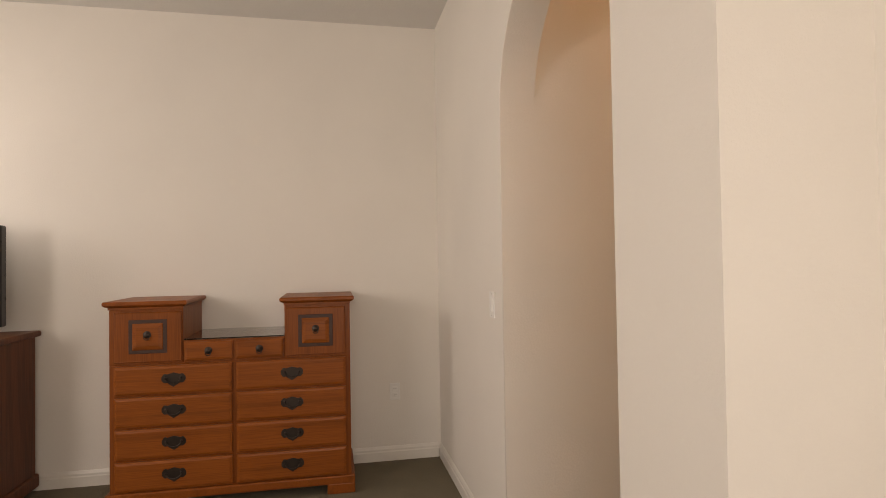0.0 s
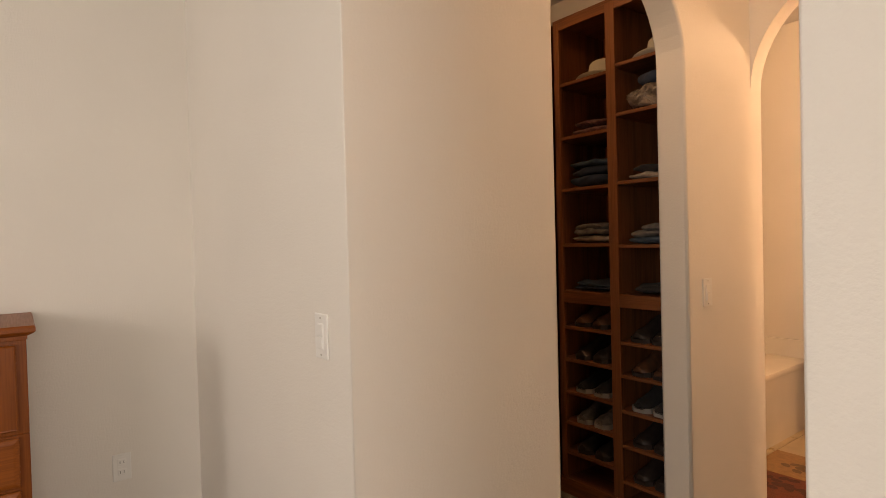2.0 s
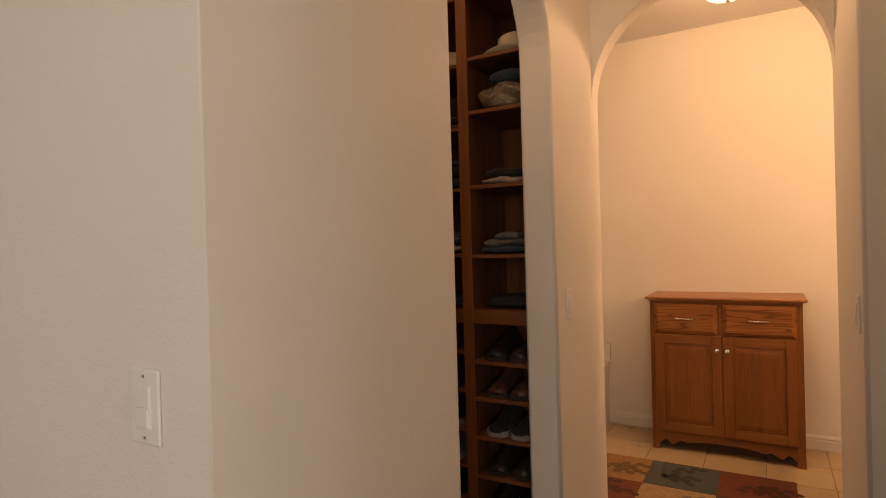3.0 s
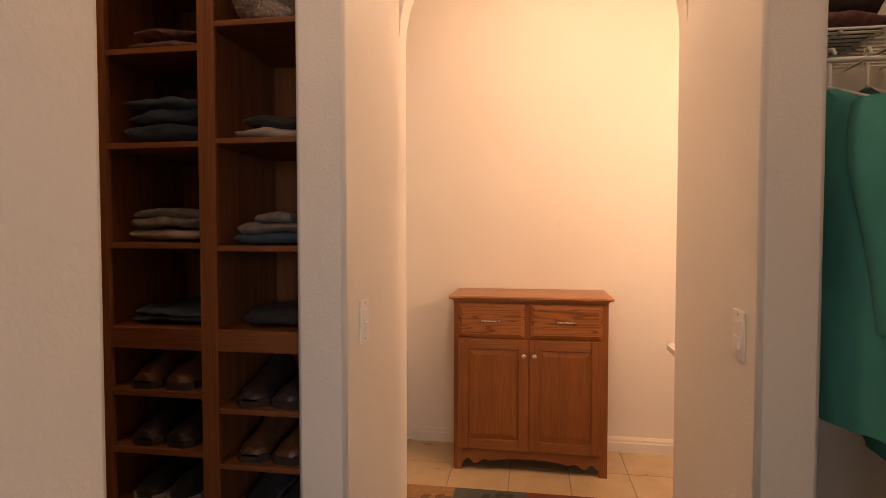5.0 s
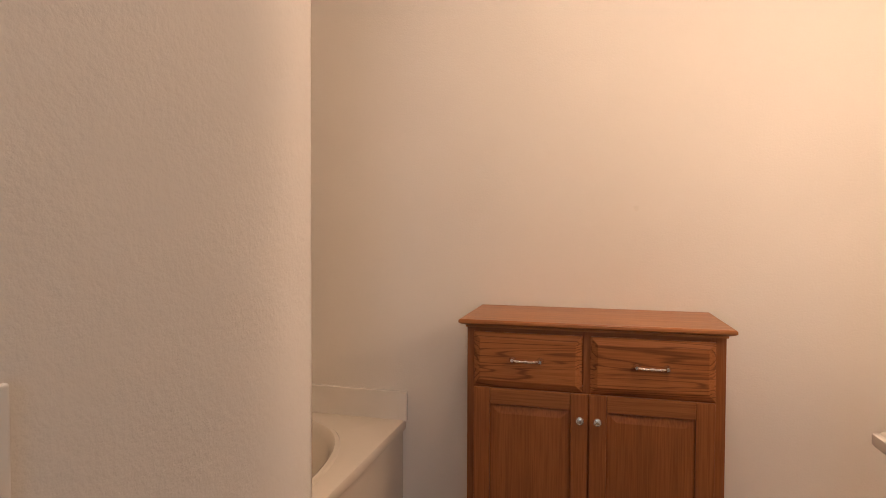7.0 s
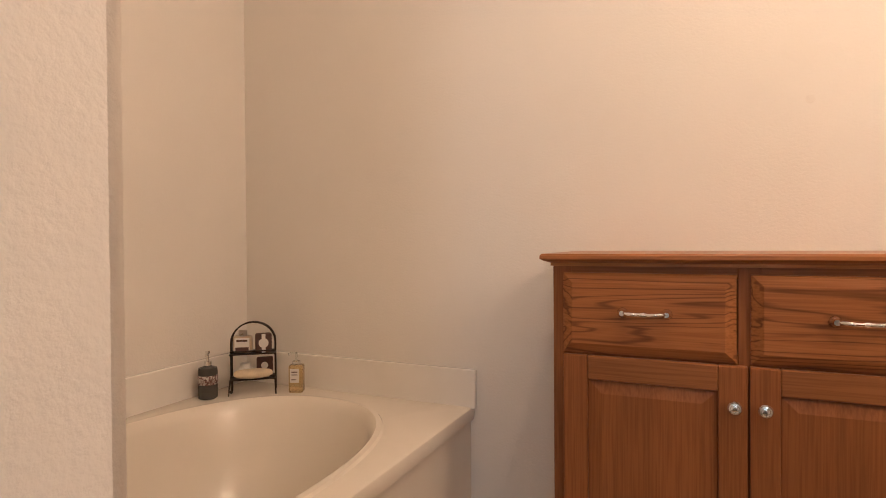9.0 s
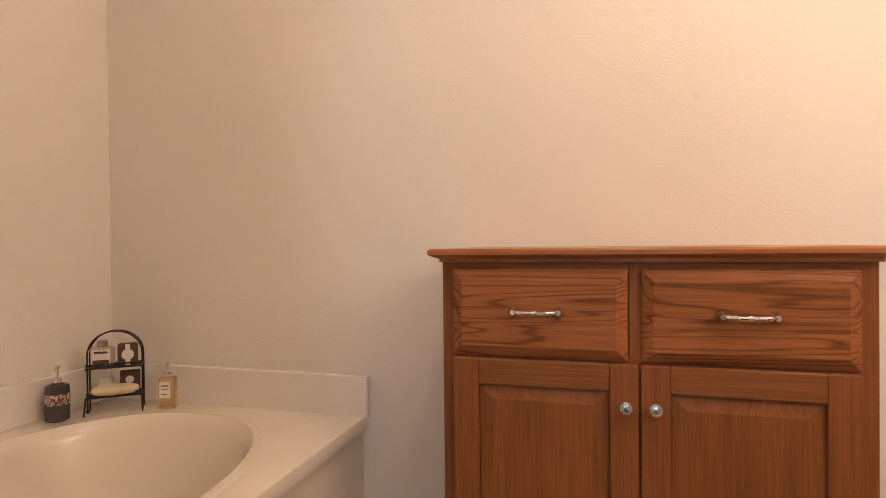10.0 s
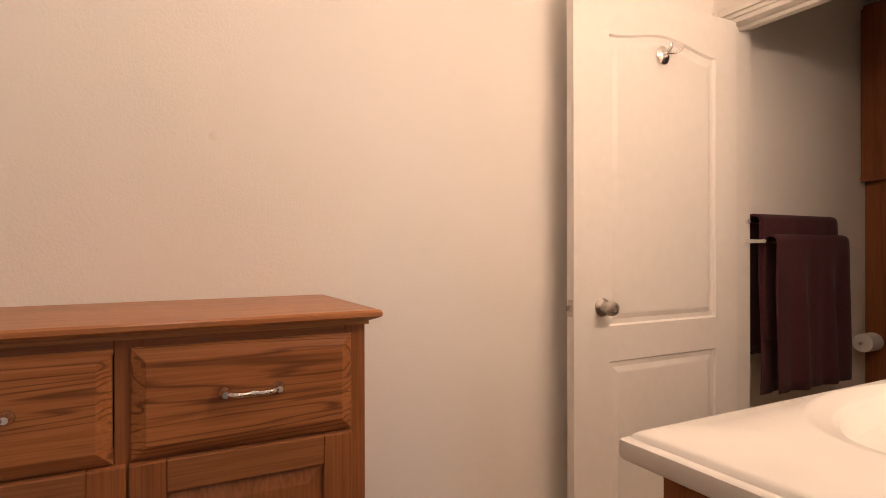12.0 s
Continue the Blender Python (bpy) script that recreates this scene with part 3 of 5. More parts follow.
switch_plate(pose(XR, 2.338, 1.138, 0, 0, -90), "white rocker light switch on the opposite passage wall")


def outlet(m):
    o = thing("wall_outlet", m, "white duplex outlet low on the bedroom wall", "outlet")
    part("plate", box_mesh("outlet_plate", PLATE, [(-0.035, 0.035, -0.005, 0, -0.057, 0.057)], 0.003, 2), o)
    for z in (-0.021, 0.021):
        part("socket", box_mesh("outlet_face", PLATE, [(-0.016, 0.016, -0.007, -0.004, z - 0.014, z + 0.014)], 0.002, 2), o)
        part("slot", box_mesh("outlet_slot", SLOT, [(-0.008, -0.006, -0.0075, -0.006, z - 0.004, z + 0.006), (0.006, 0.008, -0.0075, -0.006, z - 0.004, z + 0.006)], 0), o)


outlet(pose(-1.97, 0.395, 0.462, 0, 0, 90))


# ---------------- things: closets ----------------
def shelf_unit():
    u = thing("closet_shelving", pose(0, 2.41, 0), "reddish-brown wooden closet shelving filled with clothes and shoes", "shelving")
    x0, x1, x2, x3 = -1.312, -0.965, -0.912, -0.616
    D = 0.425
    part("upright", box_mesh("upright_a", CLOS_V, [(x0, x0 + 0.05, 0, 0.02, 0, 2.53), (x0, x0 + 0.018, 0, D, 0, 2.53)], 0.002), u)
    part("upright", box_mesh("upright_b", CLOS_V, [(x1, x2, 0, 0.02, 0, 2.53), (-0.948, -0.93, 0.01, D, 0, 2.53)], 0.002), u)
    part("upright", box_mesh("upright_c", CLOS_V, [(x3 - 0.03, x3, 0, 0.02, 0, 2.53), (x3 - 0.018, x3, 0.01, D, 0, 2.53)], 0.002), u)
    part("back", box_mesh("unit_back", CLOS_V, [(x0, x3, D, D + 0.01, 0, 2.53)], 0), u)
    part("rail", box_mesh("top_rail", CLOS, [(x0 + 0.05, x1, 0.001, 0.02, 2.49, 2.53), (x2, x3 - 0.03, 0.001, 0.02, 2.49, 2.53), (x0 + 0.01, x3, 0.001, D, 2.53, 2.548)], 0.002), u)
    part("rail", box_mesh("middle_rail", CLOS, [(x0 + 0.05, x1, 0.001, 0.02, 1.035, 1.098), (x2, x3 - 0.03, 0.001, 0.02, 1.035, 1.098), (x0 + 0.018, x3 - 0.018, 0.02, D, 1.08, 1.098)], 0.002), u)
    part("base", box_mesh("unit_base", CLOS, [(x0, x3, -0.012, 0.02, 0, 0.085), (x0 + 0.018, x3 - 0.018, 0.02, D, 0.05, 0.068)], 0.003), u)
    for a, b, zs in ((x0 + 0.018, -0.948, (2.205, 1.92, 1.645, 1.35, 0.908, 0.733, 0.556, 0.392, 0.23)), (-0.93, x3 - 0.018, (2.225, 1.985, 1.652, 1.343, 0.868, 0.704, 0.53, 0.357, 0.18))):
        for z in zs:
            part("shelf", box_mesh("shelf", CLOS, [(a, b, 0.004, D, z - 0.017, z)], 0.002), u)


shelf_unit()


def wing_unit():
    u = thing("closet_hanging_unit", pose(-1.32, 1.9, 0), "reddish-brown wooden closet unit with hanging rods", "closet unit")
    x0, x1 = -0.62, 0.0
    part("upright", box_mesh("wing_upright", CLOS_V, [(-0.02, 0.0, 0.445, 0.505, 0, 2.53), (x0, x1 - 0.02, 0.487, 0.505, 0, 2.53)], 0.002), u)
    part("upright", box_mesh("wing_upright_b", CLOS_V, [(x0, 0, -0.9, -0.88, 0, 2.53)], 0.002), u)
    part("shelf", box_mesh("wing_shelf", CLOS, [(x0, x1, -0.88, 0.487, 1.955, 1.975), (x0, x1, -0.88, 0.487, 2.49, 2.53), (x0, x1, -0.88, 0.487, 1.0, 1.018)], 0.003), u)
    part("base", box_mesh("wing_base", CLOS, [(-0.02, 0.005, -0.88, 0.445, 0, 0.085)], 0.003), u)
    part("back", box_mesh("wing_back", CLOS_V, [(x0 - 0.012, x0, -0.88, 0.487, 0, 2.53)], 0), u)
    part("rod", tube_mesh("wing_rod", NICKEL, [[(-0.28, -0.88, 1.84), (-0.28, 0.487, 1.84)], [(-0.28, -0.88, 0.93), (-0.28, 0.487, 0.93)]], 0.014, 12, True), u)


wing_unit()


def lumpy(name, mat, w, d, h, amp=0.012, seed=0, smooth=180, n=10, rnd=0.45):
    """A soft folded or stuffed shape resting on z = 0."""
    bm = bmesh.new()
    bmesh.ops.create_cube(bm, size=1)
    bmesh.ops.subdivide_edges(bm, edges=bm.edges, cuts=n, use_grid_fill=True)
    for v in bm.verts:
        c = v.co * 2
        q = Vector((c.x * math.sqrt(max(0, 1 - rnd * (c.y ** 2 / 2 + c.z ** 2 / 2) * 0.5)), c.y * math.sqrt(max(0, 1 - rnd * (c.x ** 2 / 2 + c.z ** 2 / 2) * 0.5)), c.z * math.sqrt(max(0, 1 - rnd * (c.x ** 2 + c.y ** 2) * 0.42))))
        p = Vector((q.x * w / 2, q.y * d / 2, (q.z + 1) * h / 2))
        nz = noise.noise_vector(Vector((p.x * 9 + seed * 3.1, p.y * 9, p.z * 16)))
        nf = noise.noise_vector(Vector((p.x * 26 + seed, p.y * 26, p.z * 40)))
        v.co = p + Vector((nz.x, nz.y, nz.z * 0.7)) * amp + nf * amp * 0.3
    lo = min(v.co.z for v in bm.verts)
    for v in bm.verts:
        v.co.z -= lo
    return finish(bm, name, mat, smooth)


def folded_stack(x, y, z, layers, label, group="folded clothes on shelves"):
    """layers: (material, width, depth, thickness) from the bottom."""
    s = thing("folded_clothes", pose(x, y, z), label, "folded clothes", group)
    h = 0
    for i, (mat, w, d, t) in enumerate(layers):
        ob = part("garment", lumpy("garment", mat, w, d, t, 0.017 + 0.006 * (i % 2), seed=int(x * 100 + z * 50) + i, n=12, rnd=0.7), s)
        ob.location = (0.008 * math.sin(i * 2.1), 0.006 * math.cos(i), h)
        ob.rotation_euler = (0, 0, 0.06 * math.sin(i * 3.3))
        h += t * 0.86
    return s


CA, CB = -1.12, -0.775      # column centres
folded_stack(CA, 2.60, 1.92, [(PLAID, 0.26, 0.3, 0.035), (PLAID, 0.22, 0.26, 0.04)], "crumpled dark red plaid shirts on a shelf")
folded_stack(CA, 2.60, 1.645, [(DENIM, 0.27, 0.32, 0.06), (DENIM, 0.265, 0.31, 0.055), (BLUE, 0.26, 0.3, 0.04)], "stack of folded navy jeans on a shelf")
folded_stack(CA, 2.60, 1.35, [(BEIGE, 0.25, 0.3, 0.035), (GREYK, 0.25, 0.3, 0.035), (GREYK, 0.21, 0.28, 0.04)], "stack of folded grey and beige knitwear")
folded_stack(CA, 2.60, 1.098, [(DENIM, 0.27, 0.3, 0.02), (BLUE, 0.25, 0.3, 0.02)], "flat folded dark blue jeans on a shelf")
folded_stack(CB, 2.60, 1.652, [(BEIGE, 0.24, 0.3, 0.03), (BLACKC, 0.2, 0.28, 0.04)], "folded beige and black shirts on a shelf")
folded_stack(CB, 2.60, 1.343, [(BLUE, 0.26, 0.3, 0.03), (GREYK, 0.23, 0.28, 0.035), (GREYK, 0.13, 0.24, 0.035)], "folded slate blue and grey sweaters on a shelf")
folded_stack(CB, 2.60, 1.098, [(BLACKC, 0.22, 0.3, 0.04)], "folded black trousers on a shelf")


def wrapped_bag(x, y, z, w, d, h, mat, label):
    b = new("garment_bag", lumpy("garment_bag", mat, w, d, h, 0.02, seed=5, n=16, rnd=0.8))
    b.location = (x, y, z)
    tagged(b, label, "garment bag", "plastic wrapped garments")


wrapped_bag(CB + 0.01, 2.59, 1.985, 0.27, 0.32, 0.12, WRAP, "brown garment in shiny clear plastic wrap on a shelf")
folded_stack(CB + 0.03, 2.60, 2.105, [(DENIM, 0.22, 0.28, 0.05)], "navy garment folded in plastic on the bag")


def hat(x, y, z, turn, s=1.0):
    h = thing("hat", pose(x, y, z, 0, 0, turn), "cream felt brimmed hat resting on a closet shelf", "hat", "hats on top shelves")
    prof = [(0.16, 0.012), (0.155, 0.004), (0.10, 0.006), (0.094, 0.02), (0.086, 0.07), (0.078, 0.11), (0.066, 0.122), (0.04, 0.112), (0.01, 0.106)]
    bm = bmesh.new()
    add_lathe(bm, [(r * s, q * s) for r, q in prof], 32, sx=1.0, sy=1.18)
    for v in bm.verts:
        r = math.hypot(v.co.x, v.co.y)
        if r > 0.12 * s:
            v.co.z += 0.02 * (v.co.x / (0.16 * s)) ** 2
    part("crown", finish(bm, "hat_body", FELT, 60), h)
    part("band", lathe_mesh("hat_band", mat_fabric("tan_hat_band", (0.25, 0.18, 0.11)), [(0.094 * s, 0.018 * s), (0.0965 * s, 0.02 * s), (0.093 * s, 0.042 * s), (0.09 * s, 0.042 * s)], 32, sx=1.0, sy=1.18), h)


hat(CA + 0.02, 2.58, 2.207, 80, 0.86)
hat(CB + 0.03, 2.58, 2.227, 75, 0.9)


def shoe_meshes(upper, sole):
    """One shoe about 0.29 long, toe towards -y, on z = 0."""
    L, secs, n = 0.285, 14, 12
    bm = bmesh.new()
    bs = bmesh.new()
    rings, srings = [], []
    for i in range(secs):
        t = i / (secs - 1)
        y = -L / 2 + L * t
        e = math.sqrt(max(0.02, 1 - ((t - 0.5) * 2) ** 8))
        w = (0.048 - 0.012 * math.sin(math.pi * min(1, t * 1.1)) + 0.006 * (t < 0.4)) * (0.35 + 0.65 * e if t < 0.12 or t > 0.9 else 1)
        h = 0.045 + 0.055 * (1 / (1 + math.exp(-(t - 0.45) * 11))) if t > 0.08 else 0.03
        ring = []
        for j in range(n):
            a = math.pi * j / (n - 1)
            ring.append(bm.verts.new((w * math.cos(a) * (1 - 0.25 * math.sin(a)), y, 0.018 + h * math.sin(a) ** 0.8)))
        rings.append(ring)
        srings.append([bs.verts.new(p) for p in ((-w - 0.004, y, 0), (w + 0.004, y, 0), (w + 0.005, y, 0.024), (-w - 0.005, y, 0.024))])
    for a, b in zip(rings, rings[1:]):
        for j in range(n - 1):
            bm.faces.new((a[j], a[j + 1], b[j + 1], b[j]))
    bm.faces.new(rings[0])
    bm.faces.new(rings[-1])
    for a, b in zip(srings, srings[1:]):
        for j in range(4):
            bs.faces.new((a[j], a[(j + 1) % 4], b[(j + 1) % 4], b[j]))
    bs.faces.new(srings[0])
    bs.faces.new(srings[-1])
    return finish(bm, "shoe_upper", upper, 60), finish(bs, "shoe_sole", sole, 40)


SHOES = {}
for key, up, so, lab in (("dark", RUBBER, RUBBER, "black leather shoe"), ("brown", BROWNL, RUBBER, "brown leather shoe"), ("sneaker", BLACKC, SOLE, "dark sneaker with white rubber sole"), ("white", GREYK, SOLE, "grey and white sneaker")):
    SHOES[key] = (*shoe_meshes(up, so), lab)


def shoe_pair(cx, z, key):
    up, so, lab = SHOES[key]
    for dx, tw in ((-0.062, 3), (0.062, -4)):
        s = thing("shoe", pose(cx + dx, 2.575, z, 0, 0, tw), lab + " on a closet shelf", "shoe", "shoes on closet shelves")
        part("upper", up, s)
        part("sole", so, s)


for z, key in ((0.908, "brown"), (0.733, "dark"), (0.556, "sneaker"), (0.392, "white"), (0.23, "dark")):
    shoe_pair(CA, z, key)
for z, key in ((0.868, "dark"), (0.704, "brown"), (0.53, "sneaker"), (0.357, "dark"), (0.18, "dark")):
    shoe_pair(CB, z, key)


def garment_mesh(name, mat, w, h, thick, seed, flare=1.15):
    """Hanging garment, shoulders at the top (z = 0), width along x, hem at z = -h."""
    bm = bmesh.new()
    rows, n = 22, 40
    rings = []
    for i in range(rows + 1):
        t = i / rows
        sh = min(1.0, 0.16 + 0.84 * min(1.0, (t / 0.13)) ** 0.8)
        ww = w / 2 * sh * (1 + (flare - 1) * t)
        tt = thick / 2 * (0.35 + 0.65 * min(1, t * 4))
        ring = []
        for j in range(n):
            a = 2 * math.pi * j / n
            fold = 1 + (0.10 + 0.32 * t) * math.sin(6 * a + seed + 1.5 * t) * 0.5 + 0.12 * t * math.sin(11 * a + 2 * seed)
            nz = noise.noise(Vector((3 * math.cos(a) + seed, 3 * math.sin(a), t * 4)))
            ring.append(bm.verts.new((ww * math.cos(a) * (1 + 0.05 * nz), tt * math.sin(a) * fold * (1 + 0.3 * nz), -h * t + 0.012 * nz * t)))
        rings.append(ring)
    for a, b in zip(rings, rings[1:]):
        for j in range(n):
            bm.faces.new((a[j], a[(j + 1) % n], b[(j + 1) % n], b[j]))
    bm.faces.new(rings[0])
    bm.faces.new(rings[-1])
    return finish(bm, name, mat, 70)


def sleeve_mesh(name, mat, x, l, seed):
    bm = bmesh.new()
    s = 1 if x > 0 else -1
    pts = [(x * 0.85 + s * 0.06 * t, 0.015 * math.sin(seed + 5 * t), -0.03 - l * t) for t in (k / 10 for k in range(11))]
    add_tube(bm, pts, lambda t: 0.055 - 0.012 * t + 0.004 * math.sin(9 * t + seed), 12)
    return finish(bm, name, mat, 60)


def hung(m, mat, w, h, thick, seed, label, group, sleeves=0.0, hanger=None):
    """A garment on a hanger; the hanger's hook goes over a rod at the origin."""
    g = thing("hanging_garment", m, label, "clothes", group)
    hk = [(0.018 * math.sin(t), 0, 0.018 * math.cos(t)) for t in (math.pi * k / 8 - math.pi / 2 for k in range(13))] + [(0, 0, -0.05), (0, 0, -0.08)]
    part("hanger", tube_mesh("hanger", hanger or PLATE, [hk, [(-w * 0.44, 0, -0.145), (0, 0, -0.075), (w * 0.44, 0, -0.145), (-w * 0.44, 0, -0.145)]], 0.004, 8), g, "white plastic hanger")
    b = part("garment", garment_mesh("hung_garment", mat, w, h, thick, seed), g)
    b.location = (0, 0, -0.085)
    if sleeves:
        for s in (-1, 1):
            o = part("sleeve", sleeve_mesh("sleeve", mat, s * w / 2, sleeves, seed), g)
            o.location = (0, 0, -0.12)


# west closet: garments across the rods (rod runs along y, so garments span x)
random.seed(4)
yy = 1.15
pal = [BLACKC, DENIM, GREYK, BLACKC, BLUE, KHAKI, BLACKC]
i = 0
while yy < 2.28:
    hung(pose(-1.60, yy, 1.848, 0, 0, random.uniform(-6, 6)), pal[i % 7], 0.42, 0.7 + 0.06 * (i % 3), 0.09, i * 1.7, "dark shirt on a hanger in the closet", "clothes in the west closet", 0.5)
    yy += 0.12
    i += 1
hung(pose(-1.56, 2.30, 1.848, 0, 0, 4), TAUPE, 0.46, 0.80, 0.11, 2.3, "taupe jacket on a white hanger", "clothes in the west closet", 0.62)
for k in range(8):
    hung(pose(-1.60, 1.25 + k * 0.14, 0.938, 0, 0, random.uniform(-5, 5)), [KHAKI, BLACKC, DENIM, TAUPE][k % 4], 0.36, 0.62, 0.07, k * 2.2, "folded trousers on a low hanger", "trousers in the west closet")
folded_stack(-1.56, 2.24, 1.975, [(GREYK, 0.3, 0.22, 0.05), (PAPER, 0.26, 0.2, 0.04)], "folded white and grey linen on the top shelf")

# east closet: rod along x near the far wall
er = thing("closet_wire_shelf", pose(1.3, 2.66, 1.885), "white wire shelf with hanging rod in the closet", "wire shelf")
part("shelf", tube_mesh("wire_shelf", PLATE, [[(-0.67, -0.2 + 0.4 * k / 12, 0), (0.88, -0.2 + 0.4 * k / 12, 0)] for k in range(13)] + [[(-0.66 + 0.1 * k, -0.2, -0.004), (-0.66 + 0.1 * k, 0.2, -0.004)] for k in range(16)], 0.0035, 6), er)
part("rod", tube_mesh("wire_rod", PLATE, [[(-0.67, -0.2, -0.075), (0.88, -0.2, -0.075)]], 0.006, 8), er)
part("bracket", tube_mesh("wire_brackets", PLATE, [[(x, -0.2, 0), (x, -0.2, -0.08)] for x in (-0.6, -0.3, 0.0, 0.3, 0.6)], 0.004, 6, True), er)
for k in range(9):
    mt = [TEAL, TEALD, TEAL, BLACKC, BLUE, MAROON, BLACKC, TEALD, BEIGE][k]
    hung(pose(0.715 + k * 0.085, 2.46, 1.817, 0, 0, 90 + random.uniform(-14, 14)), mt, 0.40, [0.80, 0.78, 0.9, 0.8, 0.9, 0.85, 0.9, 0.8, 0.8][k], 0.09, k * 1.3, ["teal blouse on a white plastic hanger", "dark garment on a white plastic hanger"][0 if mt is TEAL else 1], "clothes in the east closet", 0.5)
bk = new("wicker_basket", lumpy("wicker_basket", DARKFUR, 0.24, 0.3, 0.2, 0.016, seed=9, n=14, rnd=0.8))
bk.location = (0.76, 2.62, 1.925)
folded_stack(0.77, 2.62, 1.890, [(PLAID, 0.28, 0.3, 0.04)], "dark red folded cloth under a bag on the wire shelf")
tagged(bk, "dark brown rounded woven bag on the wire shelf", "bag")


# ---------------- things: bathroom ----------------
def bow_handle(parent, cx, y, cz, w=0.096):
    """Polished bow pull with a waist bead, facing -y."""
    bm = bmesh.new()
    pts = []
    for k in range(21):
        t = k / 20
        u = (t - 0.5) * w
        out = 0.026 * (1 - (2 * t - 1) ** 6) ** 0.5 if 0 < t < 1 else 0
        pts.append((cx + u, y - 0.002 - out + 0.004 * math.cos(4 * math.pi * t), cz + 0.001 * math.cos(2 * math.pi * t)))
    add_tube(bm, pts, lambda t: 0.005 + 0.0022 * math.exp(-((t - 0.5) / 0.05) ** 2) + 0.0016 * abs(2 * t - 1) ** 3, 10)
    for s in (-1, 1):
        add_lathe(bm, [(0.0115, 0), (0.0125, 0.003), (0.010, 0.008), (0.007, 0.014), (0.006, 0.022)], 14, (cx + s * w / 2, y, cz), 'y')
    part("handle", finish(bm, "bow_handle", CHROME, 60), parent, "polished chrome bow handle")


def oak_cabinet():
    c = thing("bathroom_cabinet", pose(-0.027, 4.08, 0), "honey oak bathroom cabinet with two drawers and two doors", "cabinet")
    w, D = 0.431, 0.425     # half width; depth behind the front frame
    y0 = 0.02
    bm = bmesh.new()
    add_box(bm, -w, -w + 0.018, y0 + 0.018, D, 0.0, 0.982, 0.002, 1)
    add_box(bm, w - 0.018, w, y0 + 0.018, D, 0.0, 0.982, 0.002, 1)
    add_box(bm, -w + 0.018, w - 0.018, D - 0.01, D, 0.08, 0.98, 0)
    add_box(bm, -w + 0.018, w - 0.018, y0 + 0.02, D - 0.01, 0.11, 0.125, 0)
    part("body", finish(bm, "cabinet_body", OAK_S), c)
    # face frame
    part("frame", box_mesh("face_stiles", OAK_V, [(-w, -w + 0.045, y0, y0 + 0.019, 0, 0.982), (w - 0.045, w, y0, y0 + 0.019, 0, 0.982), (-0.022, 0.022, y0, y0 + 0.019, 0.125, 0.982)], 0.0015, 1), c)
    part("frame", box_mesh("face_rails", OAK_R, [(-w + 0.045, -0.022, y0, y0 + 0.019, 0.955, 0.982), (0.022, w - 0.045, y0, y0 + 0.019, 0.955, 0.982), (-w + 0.045, -0.022, y0, y0 + 0.019, 0.76, 0.79), (0.022, w - 0.045, y0, y0 + 0.019, 0.76, 0.79), (-w + 0.045, w - 0.045, y0, y0 + 0.019, 0.118, 0.135)], 0.0015, 1), c)
    # scalloped skirt
    bm = bmesh.new()
    pts = [(-w + 0.045, 0.12)]
    n = 72
    xs = w - 0.045
    for k in range(n + 1):
        t = abs(2 * k / n - 1)
        x = -xs + 2 * xs * k / n
        if t > 0.80:
            q = (t - 0.80) / 0.2
            z = 0.040 + 0.030 * math.sin(math.pi * q) ** 2
        elif t > 0.52:
            q = (t - 0.52) / 0.28
            z = 0.040 + 0.028 * math.sin(math.pi * q) ** 2 + 0.022 * (1 - q) ** 4
        else:
            z = 0.080 - 0.018 * (t / 0.52) ** 3
        pts.append((x, z))
    pts.append((xs, 0.12))
    fr = [bm.verts.new((x, y0, z)) for x, z in pts]
    bb = [bm.verts.new((x, y0 + 0.018, z)) for x, z in pts]
    bm.faces.new(fr)
    bm.faces.new(bb[::-1])
    for k in range(len(pts)):
        j = (k + 1) % len(pts)
        bm.faces.new((fr[k], fr[j], bb[j], bb[k]))
    part("skirt", finish(bm, "scalloped_skirt", OAK_R), c, "scalloped oak skirt")
    # drawers
    for x0, x1 in ((-0.405, -0.024), (0.003, 0.399)):
        bm = bmesh.new()
        raised_panel(bm, x0, x1, 0.7715, 0.966, y0 - 0.001, 0.013, 0.0, 0.024)
        dr = part("drawer", finish(bm, "cabinet_drawer", OAK_H), c)
        bow_handle(dr, (x0 + x1) / 2, 0.0, 0.874)
    # doors
    for x0, x1, kx in ((-0.403, -0.004, -0.030), (0.000, 0.397, 0.028)):
        dz0, dz1, s = 0.132, 0.767, 0.058
        dr = part("door", box_mesh("door_stiles", OAK_V, [(x0, x0 + s, 0, y0 - 0.001, dz0, dz1), (x1 - s, x1, 0, y0 - 0.001, dz0, dz1)], 0.003, 2), c)
        part("rail", box_mesh("door_rails", OAK_R, [(x0 + s, x1 - s, 0.0005, y0 - 0.001, dz0, dz0 + s), (x0 + s, x1 - s, 0.0005, y0 - 0.001, dz1 - s, dz1)], 0.003, 2), dr)
        bm = bmesh.new()
        raised_panel(bm, x0 + s - 0.002, x1 - s + 0.002, dz0 + s - 0.002, dz1 - s + 0.002, y0 - 0.002, 0.013, 0.003, 0.034)
        part("panel", finish(bm, "door_panel", OAK_V), dr)
        part("knob", lathe_mesh("door_knob_small", CHROME, [(0.007, 0), (0.006, 0.008), (0.008, 0.012), (0.0135, 0.016), (0.015, 0.021), (0.012, 0.025), (0.009, 0.0255), (0.008, 0.023), (0.004, 0.024)], 20, (kx, 0, 0.68), 'y'), dr, "round chrome knob with a ring")
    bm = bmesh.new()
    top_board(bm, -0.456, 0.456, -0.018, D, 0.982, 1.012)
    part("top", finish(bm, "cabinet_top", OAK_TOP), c)


